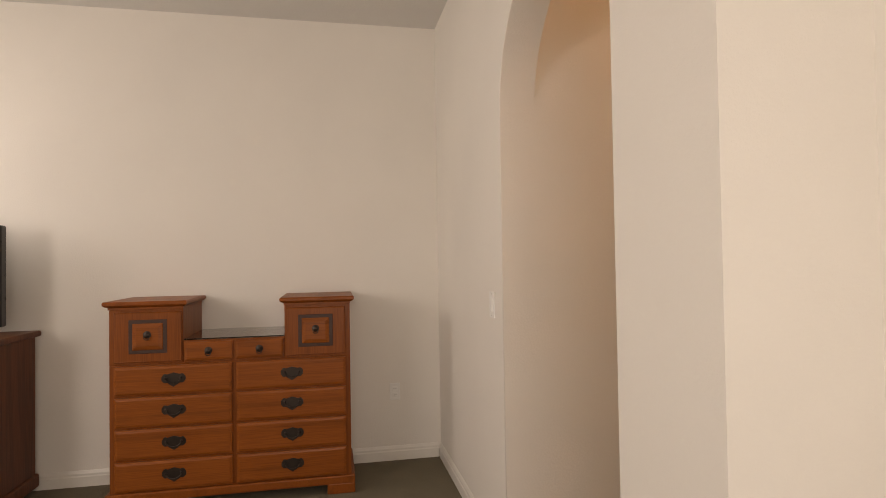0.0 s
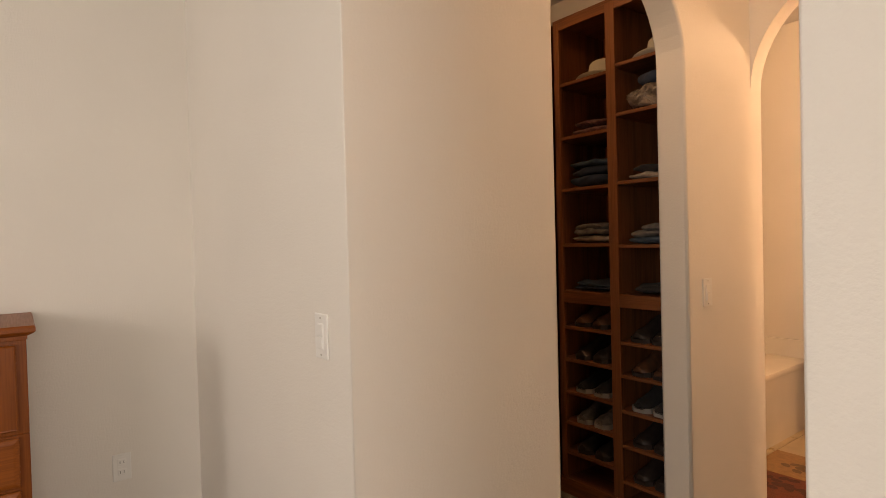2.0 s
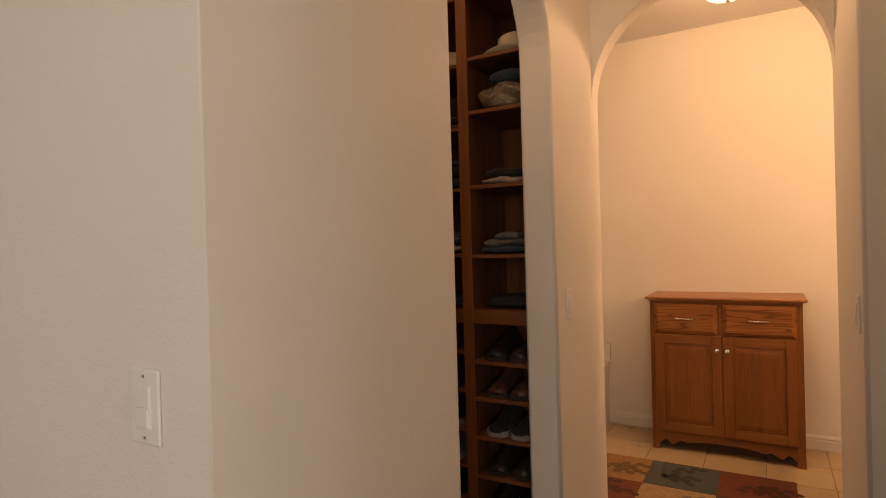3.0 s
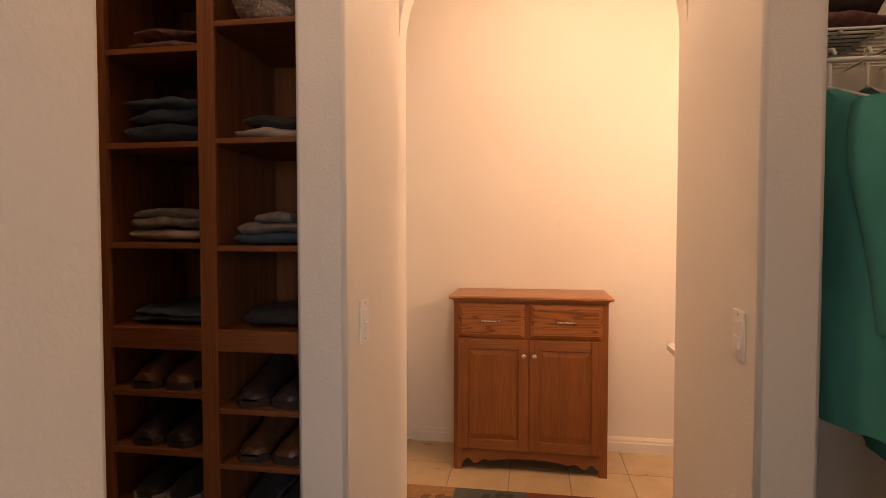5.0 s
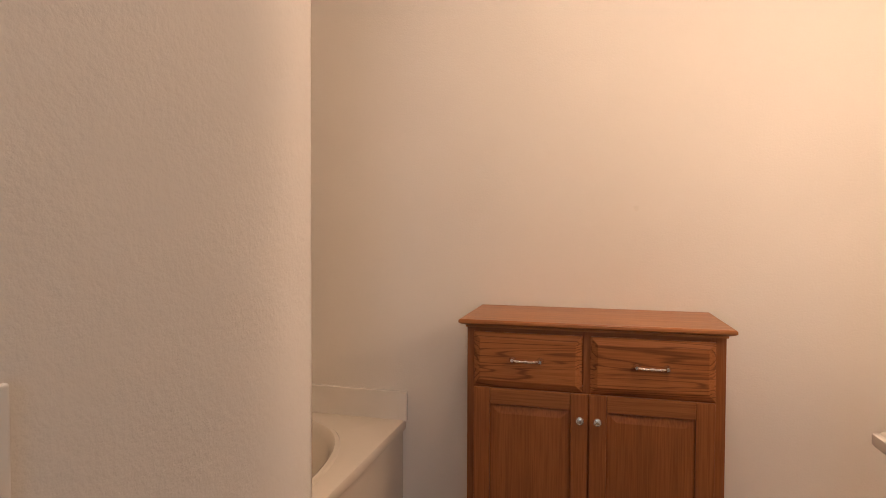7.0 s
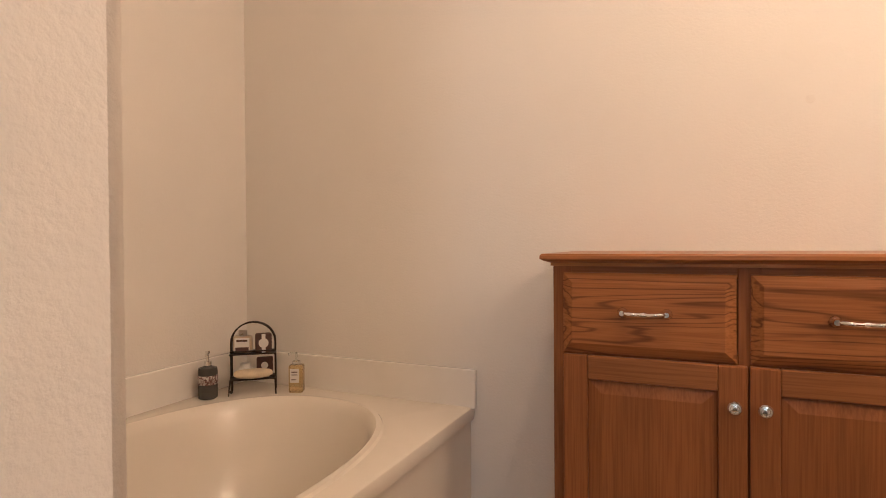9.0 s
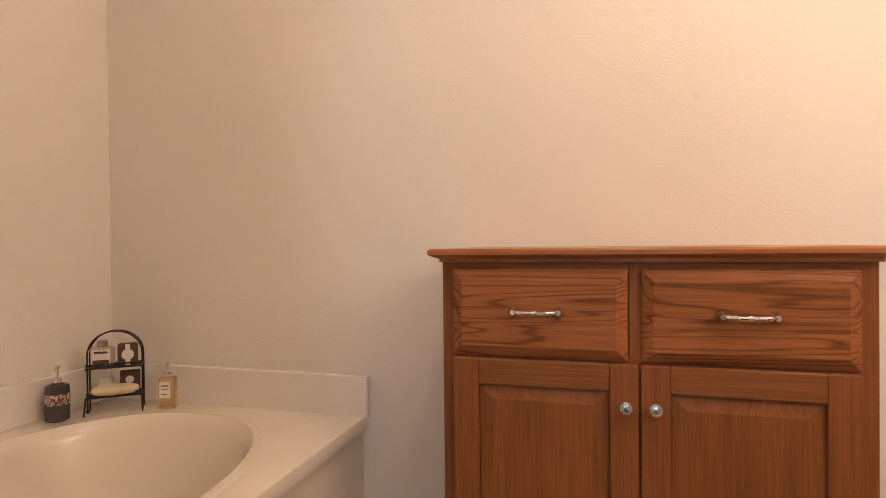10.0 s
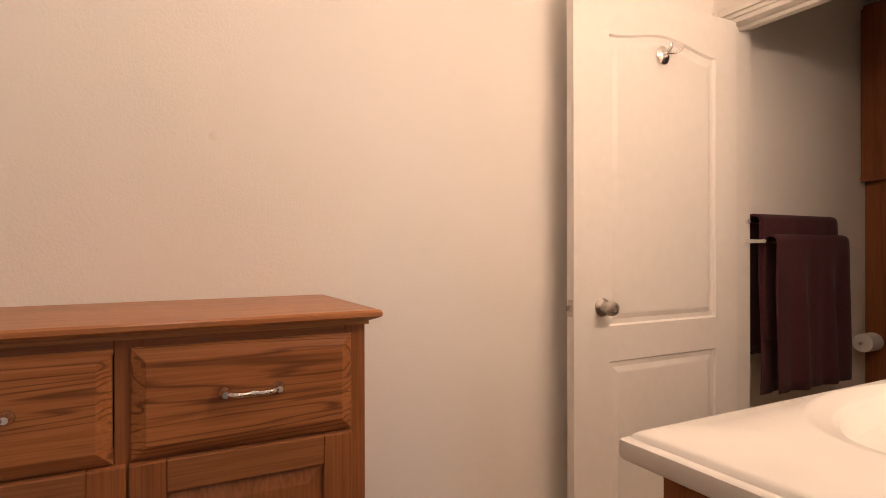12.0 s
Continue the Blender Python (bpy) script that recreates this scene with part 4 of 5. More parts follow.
# oak tone of the top board, paler than the cabinet's front and sides
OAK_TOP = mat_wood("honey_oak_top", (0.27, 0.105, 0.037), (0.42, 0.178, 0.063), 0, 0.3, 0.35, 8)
oak_cabinet()


def bathtub():
    t = thing("bathtub", pose(-1.34, 3.740, 0), "almond acrylic garden bathtub built into the corner", "bathtub")
    hx, hy, z = 0.508, 0.767, 0.478
    n = 64

    def ell(a, b, zz, p=2.3):
        o = []
        for k in range(n):
            th = 2 * math.pi * k / n
            c, s = math.cos(th), math.sin(th)
            o.append((0.0 + a * math.copysign(abs(c) ** (2 / p), c), -0.005 + b * math.copysign(abs(s) ** (2 / p), s), zz))
        return o

    def rect(a, b, zz):
        o = []
        for k in range(n):
            th = 2 * math.pi * k / n
            c, s = math.cos(th), math.sin(th)
            m = max(abs(c), abs(s))
            o.append((a * c / m, b * s / m, zz))
        return o
    bm = bmesh.new()
    loops = [rect(hx - 0.012, hy, 0), rect(hx - 0.012, hy, z - 0.05), rect(hx, hy, z - 0.045), rect(hx + 0.004, hy, z - 0.018), rect(hx - 0.002, hy, z - 0.004), rect(hx - 0.012, hy - 0.004, z),
             ell(0.43, 0.655, z), ell(0.424, 0.648, z + 0.007), ell(0.408, 0.632, z + 0.008), ell(0.396, 0.62, z - 0.002), ell(0.385, 0.605, z - 0.03), ell(0.36, 0.57, z - 0.15), ell(0.32, 0.52, z - 0.30), ell(0.27, 0.46, z - 0.375), ell(0.14, 0.24, z - 0.39)]
    rs = [[bm.verts.new(p) for p in lp] for lp in loops]
    for a, b in zip(rs, rs[1:]):
        for k in range(n):
            bm.faces.new((a[k], a[(k + 1) % n], b[(k + 1) % n], b[k]))
    bm.faces.new(rs[-1])
    bm.faces.new(rs[0][::-1])
    part("tub", finish(bm, "tub_shell", ACRYL, 38), t)
    part("backsplash", box_mesh("tub_backsplash", MARBLE, [(-hx, hx + 0.012, hy - 0.022, hy, z - 0.006, 0.607), (-hx, -hx + 0.022, -hy, hy - 0.022, z - 0.006, 0.607)], 0.005, 3), t, "bone cultured marble backsplash")
    bm = bmesh.new()
    add_tube(bm, [(0.17, -0.68, z), (0.17, -0.68, z + 0.09), (0.175, -0.64, z + 0.125), (0.19, -0.50, z + 0.13), (0.207, -0.40, z + 0.115)], 0.016, 12)
    for dx in (0.06, 0.28):
        add_lathe(bm, [(0.028, 0), (0.028, 0.006), (0.014, 0.012), (0.012, 0.03), (0.024, 0.04), (0.022, 0.058), (0.008, 0.062)], 16, (dx, -0.68, z))
    part("faucet", finish(bm, "tub_faucet", NICKEL, 50), t, "satin nickel tub faucet and handles")


bathtub()


def bath_caddy():
    zb = 0.479
    c = thing("bath_caddy", pose(-1.665, 4.345, zb, 0, 0, 38), "dark iron arched two-tier caddy with bath items", "caddy")
    w, d = 0.080, 0.04
    arch = [(-w, 0, 0)] + [(-w, 0, 0.19)] + [(w * math.cos(t), 0, 0.19 + w * 0.95 * math.sin(t)) for t in (math.pi - math.pi * k / 14 for k in range(15))] + [(w, 0, 0)]
    paths = [[(x, y - 0.0, z) for x, y, z in arch], [(x, d, z * 0.99) for x, y, z in arch]]
    for zz in (0.055, 0.15):
        for k in range(5):
            paths.append([(-w, -0.028 + 0.02 * k, zz), (w, -0.028 + 0.02 * k, zz)])
        paths.append([(-w, -0.03, zz + 0.012), (w, -0.03, zz + 0.012)])
        for s in (-1, 1):
            paths.append([(s * w, -0.035, zz), (s * w, 0.055, zz)])
    for s in (-1, 1):
        paths.append([(s * w, -0.03, 0.055), (s * w * 1.05, -0.045, 0.0)])
    part("frame", tube_mesh("caddy_frame", IRON, paths, 0.0028, 6), c)
    part("tray", box_mesh("caddy_tray", IRON, [(-w, w, -0.03, 0.05, 0.148, 0.151), (-w, w, -0.03, 0.05, 0.053, 0.056)], 0.001), c)
    part("foot", lathe_mesh("caddy_foot", IRON, [(0.003, 0), (0.006, 0.003), (0.006, 0.008), (0.003, 0.012)], 10, (-w, 0, 0)), c)
    base = pose(-1.665, 4.345, zb, 0, 0, 38)
    s = new("bath_sponge", lumpy("bath_sponge", SPONGE, 0.14, 0.06, 0.032, 0.003, 3, n=10, rnd=0.9))
    s.matrix_basis = base @ pose(0, -0.01, 0.0565)
    tagged(s, "cream oval sponge lying in the caddy tray", "sponge")
    b = thing("lotion_bottle", base @ pose(-0.036, 0.0, 0.1515, 0, 0, -6), "squat cream lotion bottle with printed label", "bottle")
    part("bottle", box_mesh("lotion_body", mat_plain("cream_plastic", (0.50, 0.40, 0.28), 0.35), [(-0.034, 0.034, -0.017, 0.017, 0, 0.066)], 0.009, 3), b)
    part("cap", lathe_mesh("lotion_cap", NICKEL, [(0.016, 0.064), (0.016, 0.084), (0.013, 0.086)], 16), b)
    part("label", box_mesh("lotion_label", PAPER, [(-0.027, 0.027, -0.0185, -0.0172, 0.006, 0.058)], 0), b)
    part("print", box_mesh("lotion_print", INK, [(-0.024, 0.024, -0.0192, -0.0187, 0.009, 0.024), (-0.02, 0.02, -0.0192, -0.0187, 0.045, 0.052)], 0), b)
    b = thing("soap_box", base @ pose(0.038, 0.0, 0.1515, 0, 0, 5), "dark wrapped soap with a round cream label", "soap")
    part("box", box_mesh("soap_box_body", INK, [(-0.03, 0.03, -0.015, 0.015, 0, 0.072)], 0.008, 3), b)
    part("label", lathe_mesh("soap_label", PAPER, [(0.018, 0.0148), (0.018, 0.0165)], 20, (0, 0, 0.036), 'y'), b)
    part("ribbon", box_mesh("soap_ribbon", PAPER, [(-0.007, 0.007, -0.0162, -0.0145, 0.0, 0.07)], 0), b)
    b = thing("cream_jar", base @ pose(-0.03, 0.03, 0.0565), "small cream jar standing behind the sponge", "jar")
    part("jar", lathe_mesh("cream_jar", PAPER, [(0.026, 0), (0.028, 0.003), (0.028, 0.03), (0.02, 0.034), (0.02, 0.05), (0.018, 0.052)], 20), b)
    b = thing("dark_soap_tin", base @ pose(0.04, 0.03, 0.0565), "dark soap tin with a round silver label", "tin")
    part("tin", box_mesh("dark_tin", INK, [(-0.03, 0.03, -0.012, 0.012, 0, 0.07)], 0.004, 2), b)
    part("label", lathe_mesh("tin_label", PAPER, [(0.013, 0.012), (0.013, 0.0135)], 18, (0, 0, 0.04), 'y'), b)
    # dark pump bottle
    b = thing("soap_dispenser", pose(-1.762, 4.218, zb, 0, 0, 40), "dark brown pump bottle with ornate red and white band", "soap dispenser")
    part("bottle", lathe_mesh("dispenser_body", SMOKE, [(0.030, 0), (0.034, 0.004), (0.034, 0.10), (0.032, 0.112), (0.016, 0.116), (0.013, 0.12)], 24), b)
    part("band", lathe_mesh("dispenser_band", MAT_BAND, [(0.0342, 0.052), (0.0352, 0.054), (0.0352, 0.084), (0.0342, 0.086)], 24), b)
    bm = bmesh.new()
    add_lathe(bm, [(0.013, 0.118), (0.013, 0.134), (0.005, 0.136), (0.005, 0.162), (0.008, 0.164), (0.008, 0.172)], 14)
    add_tube(bm, [(0, 0, 0.168), (0, -0.02, 0.168), (0, -0.038, 0.161)], 0.0045, 8)
    part("pump", finish(bm, "dispenser_pump", CHROME, 45), b)
    b = thing("soap_dispenser", pose(-1.515, 4.412, zb, 0, 0, 25), "clear pump bottle of amber liquid soap", "soap dispenser")
    part("bottle", box_mesh("amber_bottle", AMBER, [(-0.027, 0.027, -0.020, 0.020, 0, 0.105)], 0.007, 3), b)
    part("label", box_mesh("amber_label", PAPER, [(-0.02, 0.014, -0.0215, -0.0202, 0.04, 0.092)], 0), b)
    part("print", box_mesh("amber_print", INK, [(-0.014, 0.008, -0.0220, -0.0216, 0.078, 0.082), (-0.014, 0.008, -0.0220, -0.0216, 0.068, 0.071), (-0.014, 0.004, -0.0220, -0.0216, 0.05, 0.053)], 0), b)
    bm = bmesh.new()
    add_lathe(bm, [(0.015, 0.104), (0.015, 0.118), (0.005, 0.12), (0.004, 0.145), (0.004, 0.152)], 14)
    add_tube(bm, [(0, 0, 0.148), (-0.02, 0, 0.148), (-0.03, 0, 0.142)], 0.004, 8)
    part("pump", finish(bm, "amber_pump", GLASS, 45), b, "clear plastic pump")


def mat_band():
    k = Mat("ornate_red_white_band", 0.3)
    f = k.noise(k.coords((1, 1, 1)), 110, 2, 0.5, 1.5)
    k.colour(k.ramp(f, [(0.42, (0.05, 0.01, 0.01)), (0.5, (0.20, 0.03, 0.02)), (0.56, (0.6, 0.55, 0.5))]))
    return k.m


MAT_BAND = mat_band()
bath_caddy()


def vanity():
    v = thing("bathroom_vanity", pose(0, 2.973, 0), "oak vanity with bone cultured marble top and oval basin", "vanity")
    x0, x1, D, z = 0.592, 2.055, 0.598, 0.882
    cx, cy, a, b = 1.10, 0.370, 0.27, 0.145
    n = 64

    def rect(d, zz, lo=0.0):
        o = []
        for k in range(n):
            th = 2 * math.pi * k / n
            c, s = math.cos(th), math.sin(th)
            tx = ((x1 - cx) if c > 0 else (cx - x0 - d)) / max(1e-6, abs(c))
            ty = ((D - d - cy) if s > 0 else cy) / max(1e-6, abs(s))
            t = min(tx, ty)
            o.append((cx + c * t, cy + s * t, zz))
        corners = [(x0 + d, D - d), (x1, D - d), (x0 + d, 0.0), (x1, 0.0)]
        for (ux, uy) in corners:
            k = min(range(n), key=lambda q: (o[q][0] - ux) ** 2 + (o[q][1] - uy) ** 2)
            o[k] = (ux, uy, zz)
        return o

    def ell(s, zz):
        return [(cx + (a + s) * math.cos(2 * math.pi * k / n), cy + (b + s) * math.sin(2 * math.pi * k / n), zz) for k in range(n)]
    bm = bmesh.new()
    loops = [rect(0.004, z - 0.042), rect(0.0, z - 0.036), rect(0.0, z - 0.014), rect(0.004, z - 0.011), rect(0.010, z - 0.010), rect(0.014, z - 0.004), rect(0.020, z),
             ell(0.060, z), ell(0.052, z + 0.005), ell(0.040, z + 0.006), ell(0.030, z + 0.001), ell(0.014, z), ell(0.004, z - 0.006), ell(-0.012, z - 0.04), ell(-0.05, z - 0.10), ell(-0.10, z - 0.125), ell(-0.16, z - 0.13)]
    rs = [[bm.verts.new(p) for p in lp] for lp in loops]
    for p, q in zip(rs, rs[1:]):
        for k in range(n):
            bm.faces.new((p[k], p[(k + 1) % n], q[(k + 1) % n], q[k]))
    bm.faces.new(rs[-1])
    bm.faces.new(rs[0][::-1])
    part("countertop", finish(bm, "vanity_top", MARBLE, 35), v, "glossy bone cultured marble top with moulded basin")
    part("backsplash", box_mesh("vanity_backsplash", MARBLE, [(x0, x1, 0.0, 0.02, z + 0.001, z + 0.10)], 0.004, 2), v)
    part("body", box_mesh("vanity_body", OAK_S, [(x0 + 0.03, x0 + 0.05, 0.0, D - 0.05, 0.10, z - 0.042), (x0 + 0.05, x1, D - 0.07, D - 0.05, 0.10, z - 0.042), (x0 + 0.05, x1, 0.0, D - 0.07, 0.10, 0.62), (x0 + 0.08, x1, 0.0, D - 0.12, 0, 0.10)], 0.002), v)
    for k in range(3):
        xa = x0 + 0.09 + k * 0.455
        dr = part("door", box_mesh("vanity_door", OAK_V, [(xa, xa + 0.43, D - 0.05, D - 0.031, 0.14, 0.80)], 0.004, 2), v)
        part("panel", box_mesh("vanity_panel", OAK_V, [(xa + 0.07, xa + 0.36, D - 0.033, D - 0.026, 0.21, 0.73)], 0.006, 2), dr)
    bm = bmesh.new()
    add_lathe(bm, [(0.03, 0), (0.03, 0.01), (0.014, 0.016), (0.013, 0.10), (0.010, 0.112)], 16, (cx, 0.075, z))
    add_tube(bm, [(cx, 0.075, z + 0.09), (cx, 0.12, z + 0.115), (cx, 0.165, z + 0.10), (cx, 0.18, z + 0.08)], 0.010, 10)
    for s in (-1, 1):
        add_lathe(bm, [(0.024, 0), (0.024, 0.008), (0.012, 0.014), (0.012, 0.03), (0.022, 0.038), (0.02, 0.056), (0.006, 0.06)], 16, (cx + s * 0.10, 0.075, z))
    part("faucet", finish(bm, "vanity_faucet", CHROME, 45), v, "chrome basin faucet")


vanity()
mir = thing("wall_mirror", pose(1.32, 2.973, 1.45), "plain frameless mirror above the vanity", "mirror")
part("glass", box_mesh("mirror_glass", MIRROR, [(-0.66, 0.66, 0, 0.006, -0.44, 0.44)], 0.001), mir)
bar = thing("vanity_light", pose(1.5, 2.973, 2.02), "chrome vanity light bar with lit globe bulbs", "wall lamp")
part("bar", box_mesh("light_bar", CHROME, [(-0.46, 0.46, 0, 0.03, -0.05, 0.05)], 0.006, 2), bar)


def globe(parent, x):
    o = part("bulb", lathe_mesh("globe_bulb", GLOBE, [(0.006, -0.05), (0.03, -0.04), (0.046, -0.02), (0.05, 0.0), (0.046, 0.02), (0.03, 0.04), (0.006, 0.05)], 20, (x, 0.127, 0), 'z', 60), parent, "lit frosted globe")
    o.visible_shadow = False


for gx in (-0.33, -0.11, 0.11, 0.33):
    globe(bar, gx)


def ceiling_lamp(x, y, label, drop=0.0):
    c = thing("ceiling_lamp", pose(x, y, H_IN - drop), label, "ceiling lamp")
    part("base", lathe_mesh("lamp_base", NICKEL, [(0.15, drop), (0.16, drop - 0.012), (0.155, -0.03), (0.14, -0.034)], 32), c)
    o = part("shade", lathe_mesh("lamp_shade", GLOBE, [(0.142, -0.03), (0.145, -0.05), (0.13, -0.085), (0.095, -0.115), (0.05, -0.13), (0.012, -0.135)], 32, smooth=60), c, "lit frosted glass dome")
    o.visible_shadow = False
    part("finial", lathe_mesh("lamp_finial", NICKEL, [(0.008, -0.13), (0.012, -0.14), (0.010, -0.15), (0.003, -0.156)], 12), c)


ceiling_lamp(0.08, 3.51, "lit frosted dome lamp on the bathroom ceiling", 0.09)
# unseen dome, added to hold the passage's extra light
ceiling_lamp(0.0, 2.0, "unseen lit frosted dome added on the passage ceiling")
# unseen dome added to carry the east closet's fill light
ceiling_lamp(1.2, 1.85, "unseen frosted dome added as fill light in the opposite closet")
# made-up dome around the west closet fill
ceiling_lamp(-1.05, 1.6, "unseen frosted dome added as fill light in the west closet")


def panel_door():
    d = thing("door", pose(2.054, 4.405, 0.012), "white two-panel interior door standing open against the wall", "door")
    # local: hinge at x = 0, leaf runs to -x, face towards -y
    W, T, Ht = 0.825, 0.035, 2.015
    xa, xb = -W, 0.0
    px0, px1 = -0.67, -0.125
    bm = bmesh.new()
    add_box(bm, xa, xb, 0.0095, T, 0, Ht, 0.002, 1)
    part("leaf", finish(bm, "door_leaf", DOORW), d)

    n = 24

    def top_curve(x0, x1, z):
        return [(x1 + (x0 - x1) * k / n, z + 0.038 * (math.sin(math.pi * k / n) ** 2) + 0.0) for k in range(n + 1)]

    def outline(inset, which):
        if which == 'up':
            o = [(px0 + inset, 0.862 + inset), (px1 - inset, 0.862 + inset)]
            return o + [(x, z - inset) for x, z in top_curve(px0 + inset, px1 - inset, 1.852)]
        return [(px0 + inset, 0.19 + inset), (px1 - inset, 0.19 + inset)] + [(px1 - inset + (px0 - px1 + 2 * inset) * k / n, 0.742 - inset) for k in range(n + 1)]
    # flat face pieces around the panels
    bm = bmesh.new()
    for b in [(xa, px0, 0, Ht), (px1, xb, 0, Ht), (px0, px1, 0, 0.19), (px0, px1, 0.742, 0.862)]:
        add_box(bm, b[0], b[1], 0.0, 0.0098, b[2], b[3])
    cur = top_curve(px0, px1, 1.852)
    fr = [bm.verts.new((x, 0.0, z)) for x, z in [(px0, Ht), (px1, Ht)] + cur]
    bk = [bm.verts.new((x, 0.0098, z)) for x, z in [(px0, Ht), (px1, Ht)] + cur]
    bm.faces.new(fr)
    for k in range(len(fr)):
        j = (k + 1) % len(fr)
        bm.faces.new((fr[k], fr[j], bk[j], bk[k]))
    part("face", finish(bm, "door_face", DOORW), d)
    for which in ('up', 'low'):
        bm = bmesh.new()
        rs = []
        for ins, y in ((0.0, 0.0005), (0.006, 0.0085), (0.022, 0.0085), (0.040, 0.0025), (0.046, 0.002)):
            rs.append([bm.verts.new((x, y, z)) for x, z in outline(ins, which)])
        for a, b in zip(rs, rs[1:]):
            m = len(a)
            for k in range(m):
                bm.faces.new((a[k], a[(k + 1) % m], b[(k + 1) % m], b[k]))
        bm.faces.new(rs[-1])
        part("panel", finish(bm, "door_raised_panel", DOORW), d)
    kx = -W + 0.066 + 0.055
    part("knob", lathe_mesh("door_knob", NICKEL, [(0.031, 0), (0.031, 0.005), (0.018, 0.011), (0.014, 0.022), (0.020, 0.030), (0.026, 0.040), (0.026, 0.052), (0.020, 0.060), (0.011, 0.061), (0.009, 0.057), (0.004, 0.057)], 28, (kx, 0.0, 0.928), 'y'), d, "satin nickel door knob with privacy button")
    part("latch", box_mesh("door_latch", NICKEL, [(-W - 0.0015, -W + 0.001, 0.006, 0.030, 0.90, 0.957), (-W - 0.012, -W, 0.012, 0.024, 0.92, 0.937)], 0.001), d)
    part("hinge", tube_mesh("door_hinge", NICKEL, [[(0.003, 0.038, z), (0.003, 0.038, z + 0.09)] for z in (0.18, 0.95, 1.75)], 0.006, 10, True), d)
    h = thing("robe_hook", pose(1.640, 4.404, 1.83), "chrome robe hook on the open door", "hook")
    bm = bmesh.new()
    add_lathe(bm, [(0.032, 0), (0.033, 0.004), (0.027, 0.008), (0.012, 0.012), (0.008, 0.024)], 24, (0, 0, 0), 'y')
    add_tube(bm, [(0, -0.02, 0), (0.012, -0.045, -0.004), (0.03, -0.055, 0.008), (0.046, -0.058, 0.026)], lambda t: 0.006 - 0.003 * t, 8)
    add_tube(bm, [(0, -0.02, 0.0), (0.002, -0.035, 0.02), (0.004, -0.034, 0.034)], 0.006, 8)
    part("hook", finish(bm, "robe_hook", CHROME, 45), h)


panel_door()


def rug_mesh(x0, x1, y0, y1, mat):
    return box_mesh("rug_patch", mat, [(x0, x1, y0, y1, 0.0, 0.009)], 0.003, 2)


def leaf_sprig(bm, cx, cy, ang, s):
    """A flat woven leaf sprig lying on the rug pile."""
    for k in range(5):
        t = k / 4
        a = ang + (0.7 if k % 2 else -0.7) * (1 if k < 4 else 0)
        bx, by = cx + math.cos(ang) * s * t, cy + math.sin(ang) * s * t
        ln, wd = s * 0.42, s * 0.15
        pts = []
        for j in range(10):
            th = 2 * math.pi * j / 10
            u, w = ln / 2 * (1 + math.cos(th)), wd * math.sin(th)
            pts.append(bm.verts.new((bx + u * math.cos(a) - w * math.sin(a), by + u * math.sin(a) + w * math.cos(a), 0.0112 + 0.0004 * k)))
        bm.faces.new(pts)


def patch_rug(x0, y1, cols, rows, pw, ph, label, start):
    r = thing("rug", pose(x0, y1, 0.001), label, "rug")
    for j in range(rows):
        for i in range(cols):
            nm = start[j][i]
            me = box_mesh("rug_patch", RUGM[nm], [(i * pw, (i + 1) * pw, -(j + 1) * ph, -j * ph, 0, 0.010)], 0.002, 1)
            p = part("patch", me, r)
            bm = bmesh.new()
            rg = random.Random(i * 7 + j * 13)
            for q in range(3):
                leaf_sprig(bm, i * pw + pw * rg.uniform(0.2, 0.55), -j * ph - ph * rg.uniform(0.25, 0.8), rg.uniform(-0.6, 0.9), 0.15)
            part("motif", finish(bm, "leaf_motif", RUGL[nm]), p, "darker woven leaf motif")


RUGM, RUGL = {}, {}
for nm, c in {"tan": (0.34, 0.185, 0.075), "slate": (0.075, 0.085, 0.07), "rust": (0.17, 0.04, 0.016), "beige": (0.36, 0.23, 0.115), "brown": (0.09, 0.04, 0.02)}.items():
    RUGM[nm] = mat_fabric("rug_pile_" + nm, c, 0.2, 40, 350)
    RUGL[nm] = mat_fabric("rug_leaf_" + nm, tuple(v * 0.45 for v in c), 0.2, 40, 350)
patch_rug(-0.79, 3.845, 3, 2, 0.378, 0.37, "patchwork rug in slate, rust and beige with leaf motifs", [["tan", "slate", "rust"], ["rust", "beige", "brown"]])
patch_rug(0.585, 3.86, 2, 1, 0.38, 0.28, "dark brown patterned bath mat before the vanity", [["brown", "slate"]])


# ---------------- things: toilet room ----------------
def towel(bar_y, z_top, x0, x1, drop_f, drop_b, label):
    t = thing("towel", pose(0, bar_y, z_top), label, "towel", "towels on the double bar")
    bm = bmesh.new()
    nx = 26
    prof = [(-0.028, -drop_f + drop_f * k / 16) for k in range(16)] + [(0.026 * math.cos(a) - 0.001, 0.0 + 0.022 * math.sin(a)) for a in (math.pi - math.pi * k / 8 for k in range(9))] + [(0.026, -drop_b * (k + 1) / 14) for k in range(14)]
    grid = []
    for i in range(nx + 1):
        u = i / nx
        col = []
        for j, (y, z) in enumerate(prof):
            fade = min(1, abs(z) / 0.25)
            w = 0.010 * math.sin(u * 17 + z * 2) * fade + 0.006 * math.sin(u * 31 + 1)* fade
            x = x0 + (x1 - x0) * u + 0.03 * (u - 0.2) * abs(z) + 0.006 * math.sin(z * 9)
            col.append(bm.verts.new((x, y + (w if y < 0 else -w * 0.4), z)))
        grid.append(col)
    for a, b in zip(grid, grid[1:]):
        for j in range(len(prof) - 1):
            bm.faces.new((a[j], a[j + 1], b[j + 1], b[j]))
    me = finish(bm, "towel_cloth", MAROON, 70)
    o = part("cloth", me, t)
    so = o.modifiers.new("thick", 'SOLIDIFY')
    so.thickness, so.offset = 0.008, 1


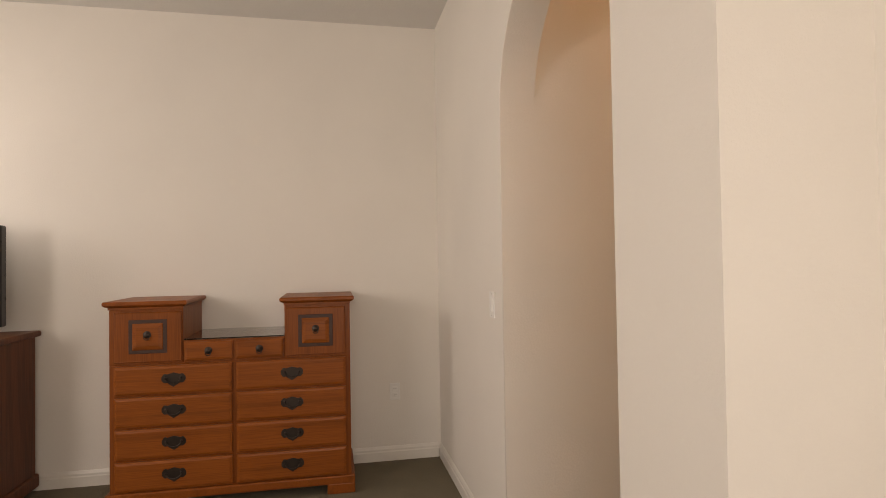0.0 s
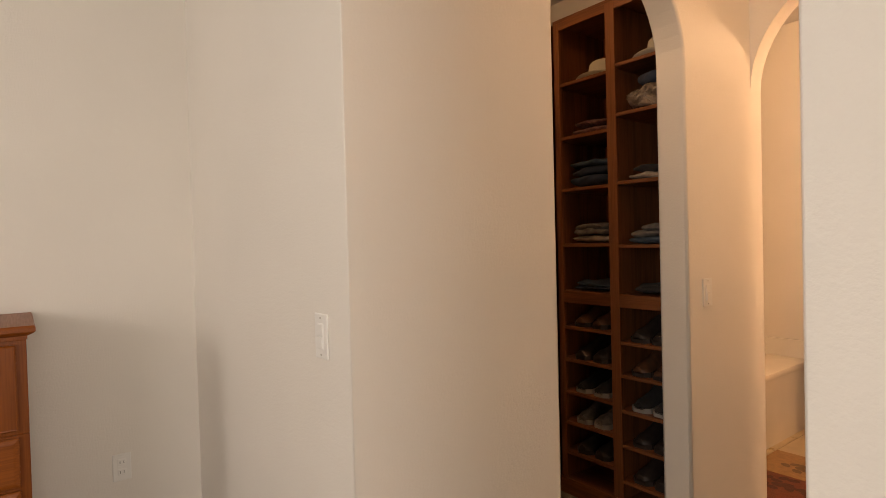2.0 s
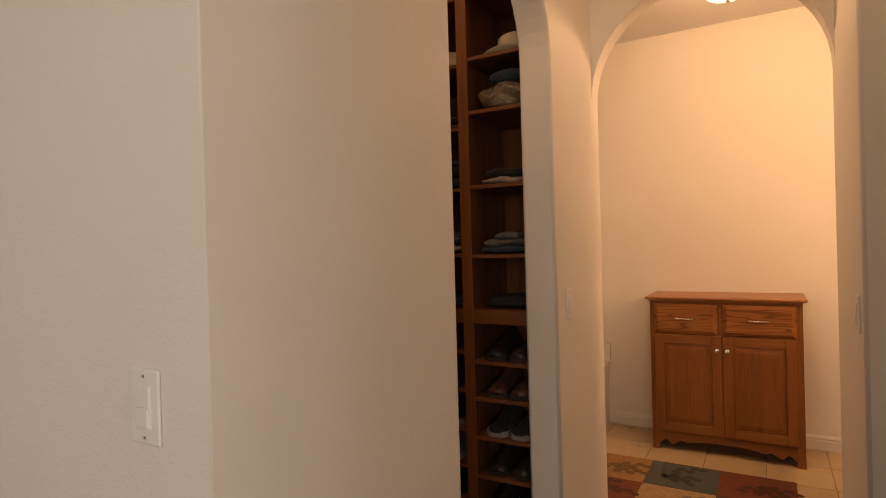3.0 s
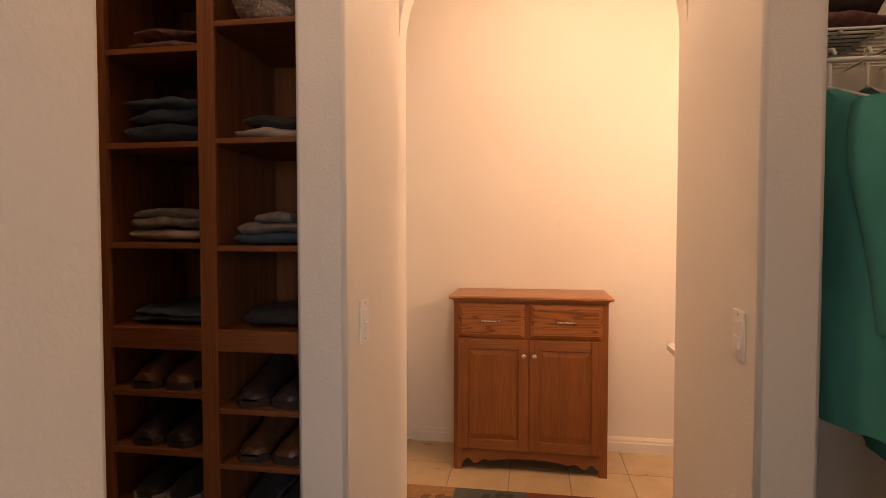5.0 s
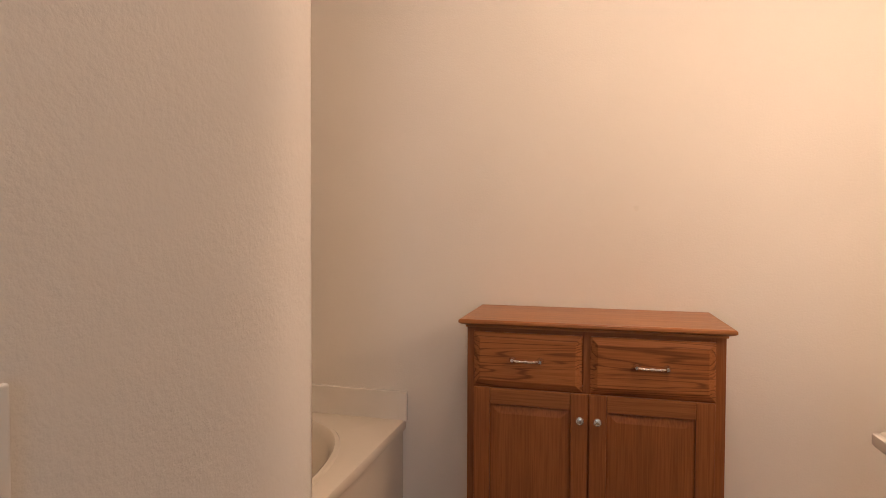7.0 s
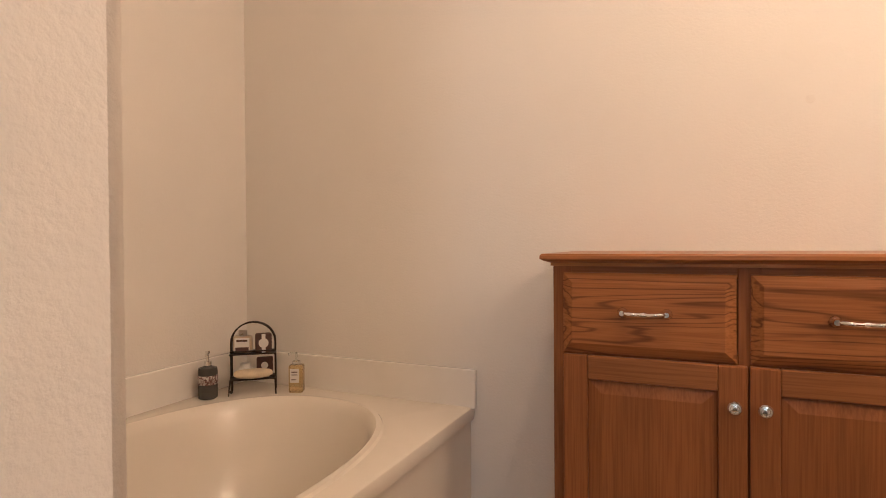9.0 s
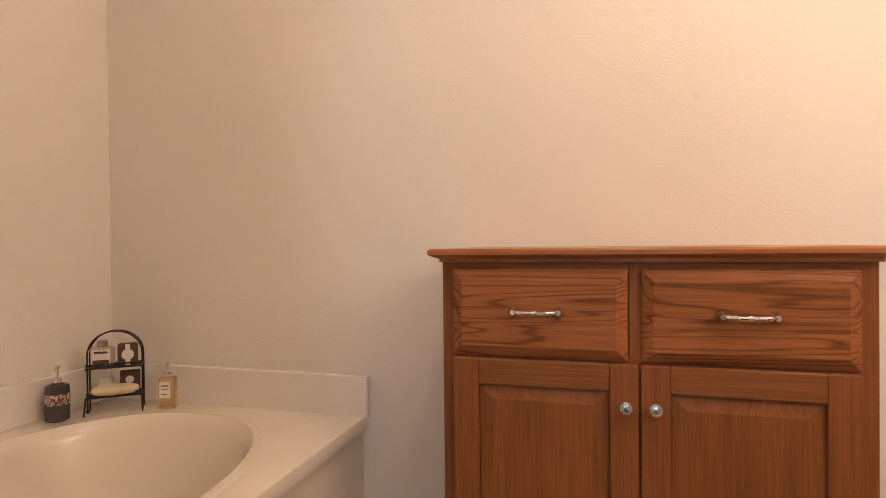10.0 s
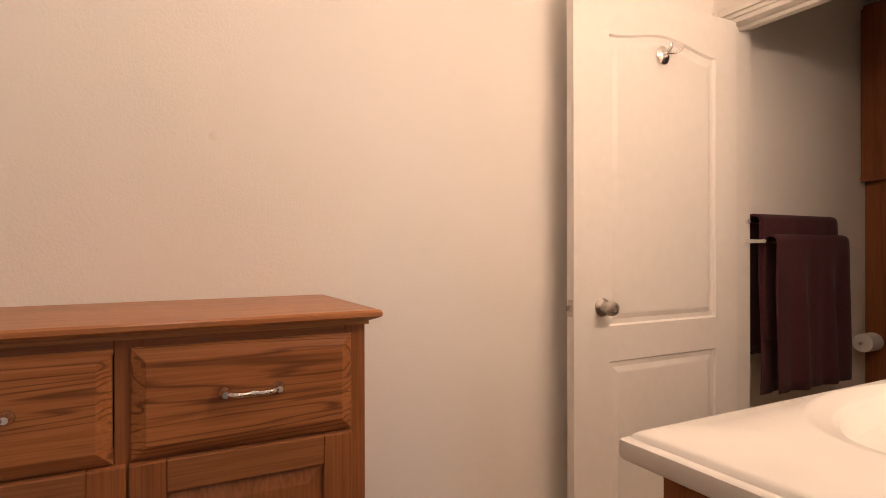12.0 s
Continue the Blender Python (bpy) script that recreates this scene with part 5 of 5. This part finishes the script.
rk = thing("towel_rack", pose(2.43, Y_FAR, 1.2), "chrome double towel bar on the wall", "towel rack")
part("bar", tube_mesh("towel_bars", CHROME, [[(-0.27, -0.085, 0.045), (0.27, -0.085, 0.045)], [(-0.27, -0.15, -0.035), (0.27, -0.15, -0.035)]], 0.008, 12, True), rk)
part("bracket", tube_mesh("towel_brackets", CHROME, [[(s * 0.27, 0.0, z), (s * 0.27, y, z)] for s in (-1, 1) for y, z in ((-0.085, 0.045), (-0.15, -0.035))], 0.009, 10, True), rk)
towel(Y_FAR - 0.085, 1.248, 2.185, 2.735, 0.70, 0.55, "maroon bath towel folded over the rear bar")
towel(Y_FAR - 0.15, 1.163, 2.195, 2.70, 0.60, 0.4, "maroon bath towel folded over the front bar")


def tall_cabinet():
    c = thing("over_toilet_cabinet", pose(3.47, 4.505, 0), "oak over-toilet cabinet with open space below", "cabinet")
    part("side", box_mesh("space_side", OAK_S, [(-0.265, -0.245, -0.26, 0, 0, 2.33), (0.245, 0.265, -0.26, 0, 0, 2.33)], 0.002), c)
    part("side", box_mesh("space_upper_side", OAK_S, [(-0.305, -0.267, -0.262, 0, 1.49, 2.33), (-0.312, -0.267, -0.268, 0, 1.468, 1.49)], 0.003), c)
    part("shelf", box_mesh("space_shelves", OAK_H, [(-0.245, 0.245, -0.25, 0, 1.47, 1.49), (-0.245, 0.245, -0.25, 0, 2.29, 2.31), (-0.28, 0.28, -0.275, 0, 2.33, 2.355), (-0.245, 0.245, -0.02, 0, 1.2, 1.26)], 0.002), c)
    for s in (-1, 1):
        x0, x1 = (-0.262, -0.002) if s < 0 else (0.002, 0.262)
        dr = part("door", box_mesh("space_door", OAK_V, [(x0, x0 + 0.05, -0.28, -0.262, 1.475, 2.325), (x1 - 0.05, x1, -0.28, -0.262, 1.475, 2.325), (x0 + 0.05, x1 - 0.05, -0.28, -0.262, 1.475, 1.53), (x0 + 0.05, x1 - 0.05, -0.28, -0.262, 2.27, 2.325), (x0 + 0.05, x1 - 0.05, -0.272, -0.264, 1.53, 2.27)], 0.002), c)
        part("knob", lathe_mesh("space_knob", CHROME, [(0.006, 0), (0.006, 0.01), (0.014, 0.018), (0.01, 0.024)], 14, (s * 0.03, -0.28, 1.6), 'y'), dr)


tall_cabinet()
tp = thing("toilet_paper_holder", pose(3.09, 4.508, 0.68), "white toilet paper roll on a chrome wall holder", "paper holder")
part("post", tube_mesh("paper_post", CHROME, [[(0.07, 0, 0.0), (0.07, -0.07, 0.0), (-0.07, -0.07, 0.0)]], 0.007, 10), tp)
part("roll", lathe_mesh("paper_roll", PAPER, [(0.018, -0.05), (0.044, -0.05), (0.045, 0.0), (0.044, 0.05), (0.018, 0.05)], 28, (0, -0.07, 0.0), 'x'), tp)

# ---------------- floor tiles ----------------
TS, G = 0.333, 0.006
tile_me = box_mesh("tile", TILE, [(G / 2, TS - G / 2, G / 2, TS - G / 2, -0.006, 0.0)], 0.0015, 1)
ix0, iy0 = 0.53 - 8 * TS, 4.51 - 5 * TS
for i in range(19):
    for j in range(5):
        x, y = ix0 + i * TS, iy0 + j * TS
        if x + TS < -0.86 or x > 3.8 or y + TS > 4.52:
            continue
        o = new("tile", tile_me)
        o.parent = FLOOR_TILE
        o.location = (x, y, 0.0)
